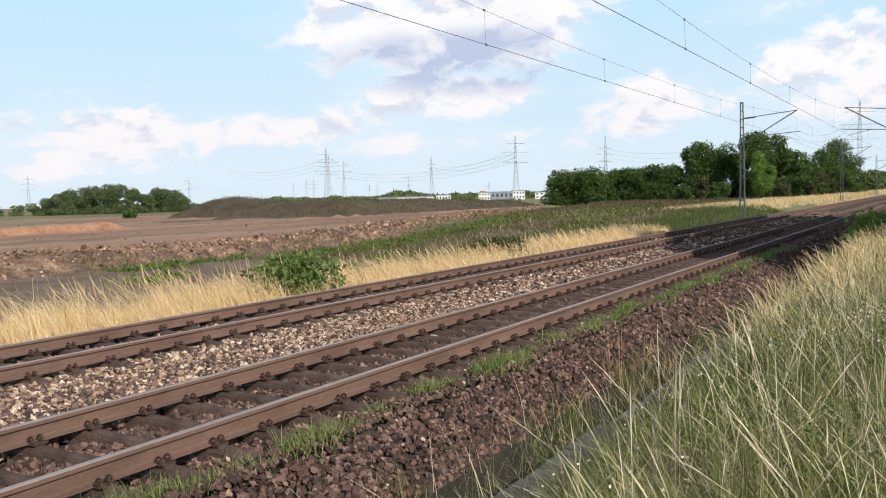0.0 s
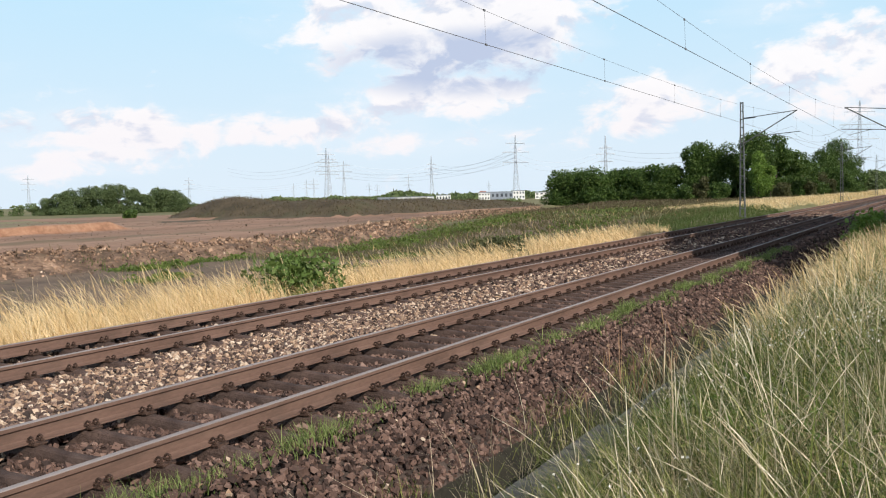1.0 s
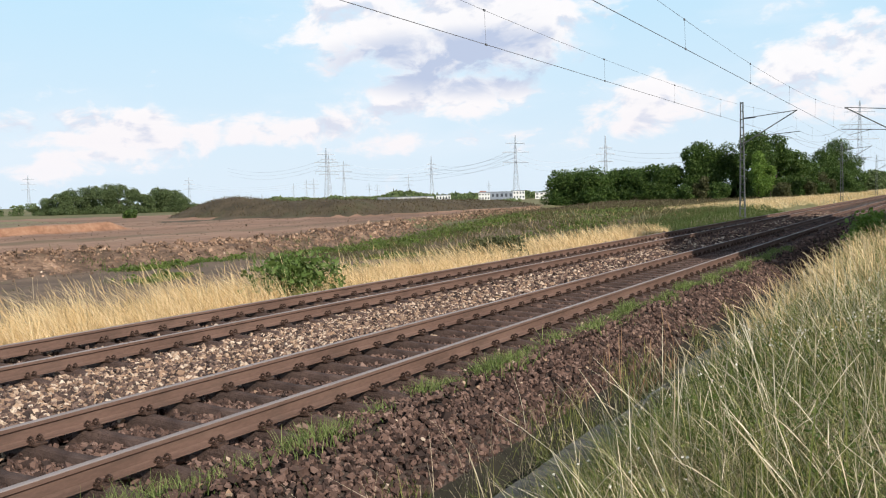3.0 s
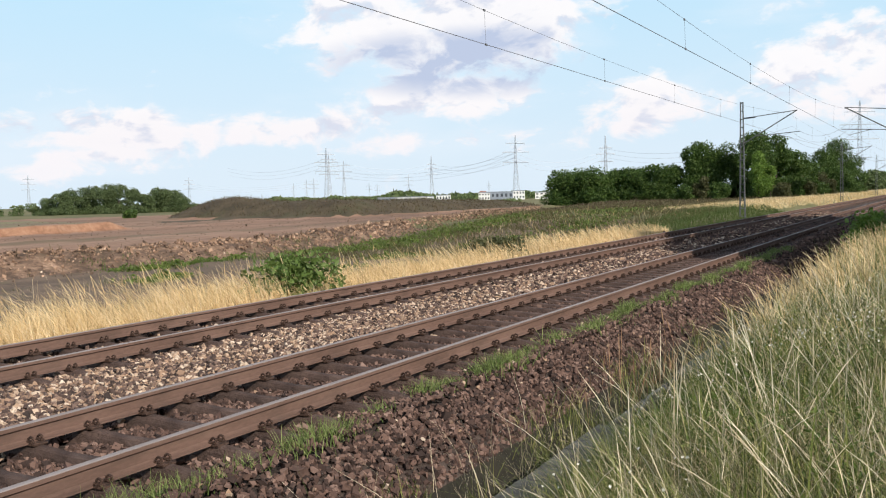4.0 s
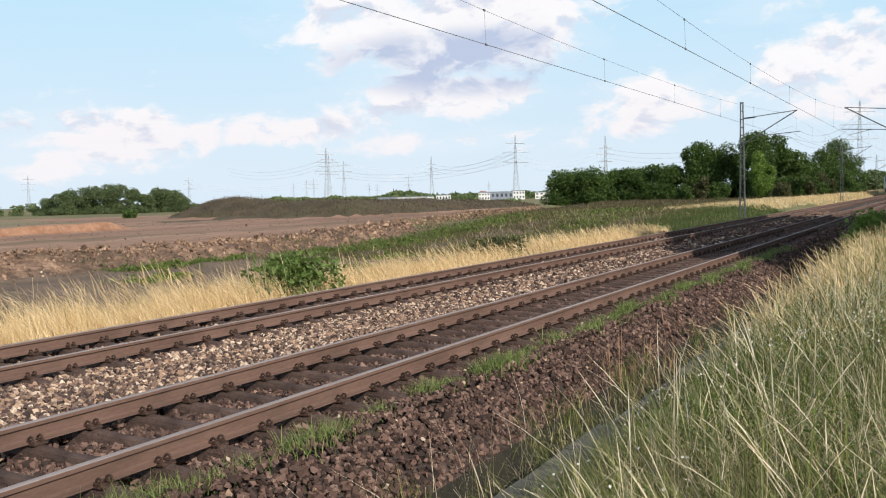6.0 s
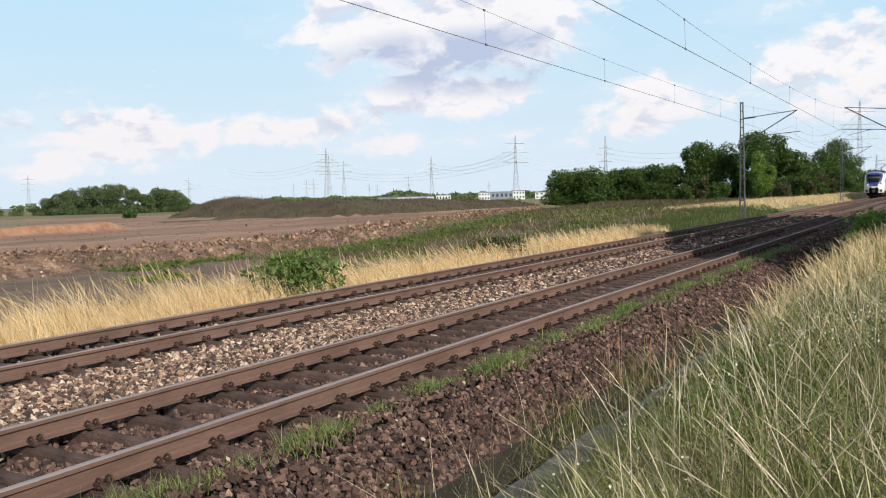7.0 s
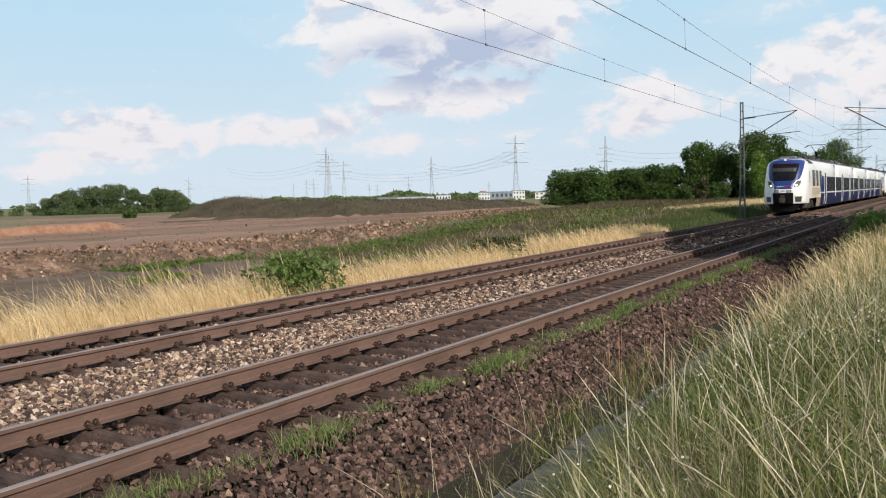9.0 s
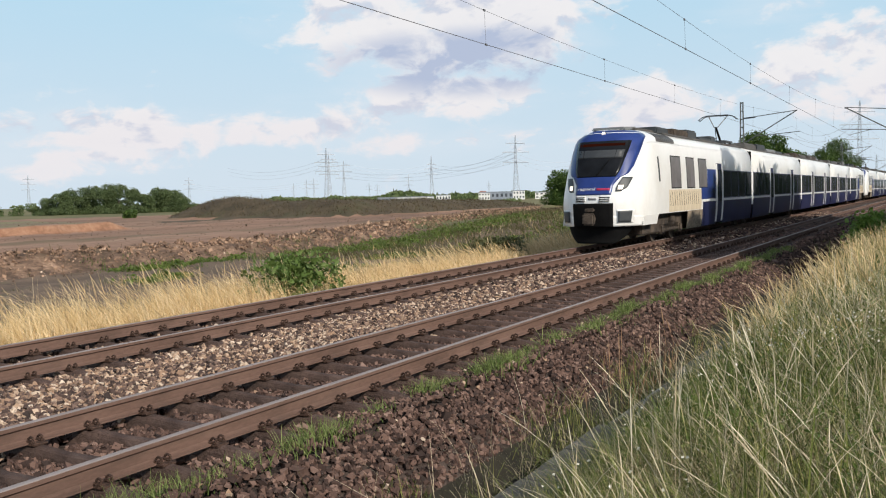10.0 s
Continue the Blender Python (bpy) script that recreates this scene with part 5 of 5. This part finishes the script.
def build_weeds():
    rng = np.random.default_rng(31)
    # green weeds behind the dry grass and at the foot of the heap
    for n, x0, x1, y0, y1, m, size, hh, thr, label in ((9000, 8, 95, 10.5, 29, "verge", 0.045, 0.16, 0.25, "patchy green weeds on the dug ground"),
                                                       (9000, 32, 120, 28, 33, "weed", 0.06, 0.22, 0.25, "green weeds at the foot of the earth heap"),
                                                       (14000, 14, 130, 28, 50, "scrub", 0.05, 0.28, 0.0, "dry brown scrub on the earth heap"),
                                                       (16000, 40, 78, 10, 28, "verge", 0.05, 0.26, 0.0, "low green growth beyond the line"),
                                                       (26000, 130, 245, 88, 160, "scrub", 0.20, 0.40, -2, "brown and green scrub on the mound")):
        x, y = rng.uniform(x0, x1, n), rng.uniform(y0, y1, n)
        keep = wave(x, y, 0.35, 6) + 0.4 * wave(x, y, 1.3, 2) > thr
        if m == "scrub":
            keep &= (np.abs(y - berm_line(x)) < 4.2) if y1 < 60 else (mound_h(x, y) > 0.3)
        x, y = x[keep], y[keep]
        v, f = blades(rng, x, y, ground_z(x, y) - 0.03, hh * rng.lognormal(0, 0.4, len(x)), size * rng.uniform(0.4, 1.0, len(x)), 0.6, 1.5, 2, spread=3)
        grass_ob("weeds", v, f, m, label)
    # clods and rubble of the earth heap
    n = 9000
    x = rng.uniform(15, 125, n)
    y = berm_line(x) + rng.normal(0, 1.7, n)
    s = 0.045 * rng.lognormal(0, 0.35, n) * (1 + x / 120)
    v, f = stones(rng, np.stack([x, y, ground_z(x, y) + 0.3 * s], -1), s)
    quads_ob("clods", v, f, "clod", "clods of brown earth on the long spoil heap", "earth clods")
    n = 2600
    x = rng.uniform(22, 110, n)
    y = berm_line(x) - 0.5 + rng.normal(0, 0.9, n)
    s = 0.06 * rng.lognormal(0, 0.4, n) * (1 + x / 120)
    v, f = stones(rng, np.stack([x, y, ground_z(x, y) + 0.25 * s], -1), s)
    quads_ob("boulders", v, f, "clod", "pale orange lumps along the crest of the heap", "earth clods")
    # leafy weeds in patches on the bare soil
    spots = ((34.5, 30.4, 2.6, 0.8, 900), (38.0, 31.0, 2.4, 0.7, 700), (41.0, 30.6, 1.6, 0.6, 400), (29.5, 24.5, 1.7, 1.1, 800), (47.0, 29.0, 2.5, 2.2, 1200), (51.0, 27.5, 3.2, 2.4, 1900),
             (56.0, 28.0, 4.0, 2.8, 2200), (63.0, 28.0, 5.0, 3.0, 2200), (71.0, 27.5, 6.0, 3.4, 2200), (44.0, 21.0, 3.0, 1.8, 800), (55.0, 20.0, 5.0, 2.2, 1200), (66.0, 18.0, 7.0, 3.0, 1800), (36.0, 19.0, 2.4, 1.2, 300), (80.0, 20.0, 8.0, 4.0, 2000))
    for cx, cy, rx, ry, n in spots:
        n = int(n * (0.7 if cx > 44 else 1.0))
        x, y = cx + rx * rng.normal(0, 0.5, n), cy + ry * rng.normal(0, 0.5, n)
        lump = np.clip(0.5 + 0.5 * wave(x, y, 1.6, cx), 0.1, 1.0)
        pos = np.stack([x, y, ground_z(x, y) + 0.55 * lump ** 1.5 * rng.random(n)], -1)
        v, f = leaves(rng, pos, 0.055 * (1 + cx / 90) * rng.lognormal(0, 0.3, n), aspect=0.5)
        quads_ob("leafy_weeds", v, f, "leaf_weed", "patch of leafy green weeds on bare soil", "weeds")
    n = 140
    x = rng.uniform(15, 60, n)
    y = berm_line(x) - 2.2 + rng.normal(0, 0.8, n)
    s = 0.055 * rng.lognormal(0, 0.4, n)
    v, f = stones(rng, np.stack([x, y, ground_z(x, y) + 0.3 * s], -1), s)
    quads_ob("rubble", v, f, "stone_light", "pale rubble at the foot of the heap", "rubble")
    n = 2600
    x, y = rng.uniform(60, 240, n), rng.uniform(60, 128, n)
    s = 0.05 * rng.lognormal(0, 0.4, n)
    v, f = stones(rng, np.stack([x, y, ground_z(x, y) + 0.3 * s], -1), s)
    quads_ob("clods", v, f, "berm", "clods strewn over the dug field", "earth clods")
    # far woods and hedges along the horizon
    n = 16000
    b = np.radians(rng.uniform(2, 42, n))
    d = rng.uniform(820, 1000, n)
    x, y = d * np.cos(b), EYE.y + d * np.sin(b)
    prof = 5.0 + 3.0 * np.abs(wave(b * 60, b * 0, 1.0, 2)) + 5 * np.clip(wave(b * 23, b * 0, 1.0, 5), 0, 1)
    z = -1.5 + prof * rng.random(n) ** 0.8
    v, f = leaves(rng, np.stack([x, y, z], -1), 1.6 * rng.lognormal(0, 0.3, n))
    quads_ob("far_woods", v, f, "leaf_far", "low line of distant woods on the horizon", "woods")
    n = 7000
    b = np.radians(rng.uniform(24, 44, n))
    d = rng.uniform(300, 420, n)
    x, y = d * np.cos(b), EYE.y + d * np.sin(b)
    z = -1.5 + (1.0 + 1.3 * np.abs(wave(b * 90, b * 0, 1.0, 3))) * rng.random(n)
    v, f = leaves(rng, np.stack([x, y, z], -1), 0.6 * rng.lognormal(0, 0.3, n))
    quads_ob("far_hedge", v, f, "leaf_far", "rough hedge growth beyond the mound", "hedge")


build_weeds()


# ---- cable trough at the foot of the bank ----
def build_trough():
    tr = thing("cable_trough", "grey concrete cable trough with loose lids, half overgrown", "cable trough", kind="structure", at=(0, -3.25, 0))
    r = random.Random(8)
    bm = bmesh.new()
    for s in (-1, 1):
        add_box(bm, (22, s * 0.21, -0.72), (44, 0.06, 0.22), 0.01)
    part("channel", bm, "concrete", tr)
    bm = bmesh.new()
    add_box(bm, (0, 0, 0), (0.985, 0.48, 0.05), 0.008)
    lid = part("lid", bm, "concrete", tr)
    me = lid.data
    bpy.data.objects.remove(lid)
    for k in range(43):
        if k in (9, 10, 11, 19):
            continue
        o = new("lid", me)
        o.parent = tr
        o.location = (0.5 + k, r.uniform(-0.015, 0.015), -0.585 + r.uniform(-0.006, 0.006))
        o.rotation_euler = (r.uniform(-0.03, 0.03), r.uniform(-0.008, 0.008), r.uniform(-0.015, 0.015))


build_trough()


def build_cable():
    """A cable that lies in the trough and sags over its edge where the lids are gone."""
    pts = [(x, -3.22 + 0.05 * math.sin(x * 1.7) + 0.16 * max(0.0, 1 - ((x - 10.6) / 1.2) ** 2), -0.72 + 0.15 * max(0.0, 1 - ((x - 10.6) / 1.2) ** 2)) for x in np.arange(7.0, 15.0, 0.25)]
    ob = tube("signal_cable", pts, 0.016, "wire", None, 8)
    tagged(ob, "grey signal cable lying in the open cable trough", "cable")


build_cable()


# ---- distance: pylons, lines, buildings ----
def pylon(bearing, dist, high, arms, turn=20, thick=0.0038, label="tall grey lattice pylon on the horizon"):
    p = far(bearing, dist)
    ob = thing("pylon", label, "pylon", "power pylons", at=(p.x, p.y, -1.6))
    ob.rotation_euler = (0, 0, radians(bearing + turn))
    base = high * 0.05

    def half(z):
        t = z / high
        return base * (1 - t / 0.62) + 0.013 * high * min(1, t / 0.62) if t < 0.62 else 0.013 * high * (1 - (t - 0.62) / 0.38) + 0.004 * high
    r = thick * high
    lv = [0, 0.14, 0.27, 0.38, 0.47, 0.55, 0.62, 0.70, 0.78, 0.86, 0.93, 1.0]
    for sx in (-1, 1):
        for sy in (-1, 1):
            bm = bmesh.new()
            for a, b in zip(lv[:-1], lv[1:]):
                ha, hb = half(a * high), half(b * high)
                add_rod(bm, (sx * ha, sy * ha, a * high), (sx * hb, sy * hb, b * high), r, 4)
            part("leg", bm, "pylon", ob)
    bm = bmesh.new()
    for a, b in zip(lv[:-1], lv[1:]):
        ha, hb = half(a * high), half(b * high)
        for s in (-1, 1):
            for e in (-1, 1):
                add_rod(bm, (e * ha, s * ha, a * high), (-e * hb, s * hb, b * high), r * 0.55, 3)
                add_rod(bm, (s * ha, e * ha, a * high), (s * hb, -e * hb, b * high), r * 0.55, 3)
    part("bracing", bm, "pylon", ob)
    for t, w in arms:
        z = t * high
        bm = bmesh.new()
        for s in (-1, 1):
            add_rod(bm, (0, 0, z), (0, s * w * high, z), r * 2.0, 4)
            add_rod(bm, (0, 0, z + 0.035 * high), (0, s * w * high, z), r * 0.6, 3)
            for q in (0.5, 1.0):
                add_rod(bm, (0, s * w * high * q, z), (0, s * w * high * q, z - 0.045 * high), r * 0.7, 3)
        part("crossarm", bm, "pylon", ob)
    return ob


DAN = ((0.62, 0.20), (0.80, 0.15))
TRI = ((0.58, 0.21), (0.74, 0.22), (0.88, 0.16))
TIP = ((0.58, 0.13), (0.70, 0.16), (0.80, 0.11))
for b, d, h, a in ((24.25, 800, 55, TRI), (36.0, 935, 56, TRI), (35.85, 1010, 54, TRI), (34.95, 1200, 54, TRI), (29.5, 1110, 54, TIP), (18.75, 830, 54, TIP), (30.95, 1500, 42, TRI), (53.1, 1500, 52, TRI),
                   (44.25, 1750, 52, TRI), (38.05, 1900, 40, TIP), (37.25, 1900, 46, DAN), (36.8, 1700, 44, TRI), (33.4, 2400, 46, DAN), (32.9, 2600, 46, TRI), (25.95, 2200, 40, TIP), (4.42, 600, 54, TRI), (44.9, 2600, 40, TRI)):
    pylon(b, d, h, a, thick=0.0038 if d > 700 else 0.0022)


def power_line(points, sag, r, label="thin high-voltage conductors between pylons"):
    ob = thing("power_line", label, "power line", "power lines")
    for off in (-7.0, 0.0, 7.0):
        bm = bmesh.new()
        for a, b in zip(points[:-1], points[1:]):
            prev = None
            for i in range(13):
                t = i / 12
                p = a.lerp(b, t) + Vector((0, 0, -4 * sag * t * (1 - t) + off * 0.55))
                if prev is not None:
                    add_rod(bm, prev, p, r, 3)
                prev = p
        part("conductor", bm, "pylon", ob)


power_line([far(42, 1100, 38), far(36.0, 935, 40), far(29.5, 1110, 38), far(24.25, 800, 39)], 9, 0.10)
power_line([far(34.95, 1200, 34), far(24.25, 800, 34), far(18.75, 830, 37), far(8, 640, 38), far(4.42, 600, 42)], 10, 0.10)
power_line([far(44.25, 1750, 34), far(36.8, 1700, 34)], 10, 0.12)


def building(bearing, dist, wide, high, wall, label, windows=(), roof=0.6, extra=()):
    p = far(bearing, dist)
    b = thing("far_building", label, "building", at=(p.x, p.y, -1.6))
    b.rotation_euler = (0, 0, radians(bearing))
    bm = bmesh.new()
    add_box(bm, (10, 0, high / 2), (20, wide, high))
    part("wall", bm, wall, b)
    bm = bmesh.new()
    add_box(bm, (10, 0, high + roof / 2), (20.6, wide + 0.6, roof), 0.1)
    part("roof", bm, "shed", b)
    cols, rows = windows or (0, 0)
    for i in range(cols):
        for j in range(rows):
            bm = bmesh.new()
            add_box(bm, (-0.02, (i + 0.5) * wide / cols - wide / 2, (j + 0.6) * high / rows), (0.16, wide / cols * 0.5, high / rows * 0.42))
            part("window", bm, "window", b)
    for y, z, w, h, m in extra:
        bm = bmesh.new()
        add_box(bm, (6, y, z + h / 2), (10, w, h))
        part("annexe", bm, m, b)
    return b


building(24.1, 700, 9, 6.6, "wall", "white flat-roofed building with dark windows far off", (4, 2))
building(26.25, 720, 9, 5.8, "wall", "white far-off block with a reddish upper storey", (4, 2), extra=((1, 5.8, 5, 1.6, "brick"),))
building(25.3, 760, 22, 6.2, "shed", "blue-grey industrial shed on the horizon", (6, 1))
building(28.8, 700, 11, 4.6, "wall", "low white industrial hall far off", (5, 1))
building(30.6, 720, 30, 3.9, "wall", "long low white hall on the horizon", (9, 1))
building(32.3, 740, 16, 3.8, "shed", "low grey hall on the horizon", (5, 1))
building(22.7, 720, 10, 5.0, "wall", "white house beside the hedge far off", (3, 2))


# ---- what moves ----
def motions():
    walk(train_a, [(t, pose(x, TRACK_FAR, 0)) for t, x in TRAIN_ROWS])
    walk(train_b, [(t, pose(x + UNIT + 0.9, TRACK_FAR, 0)) for t, x in TRAIN_ROWS])
    for ob, org, ph, amp, per in SWAY:
        rows = []
        for k in range(41):
            t = 0.25 * k
            gust = 0.7 + 0.5 * math.sin(0.9 * t + ph * 0.3)
            a = amp * gust * math.sin(2 * math.pi * t / per + ph)
            rows.append((t, pose(*org, 0.8 * a, -0.5 * a, 0)))
        walk(ob, rows)


motions()
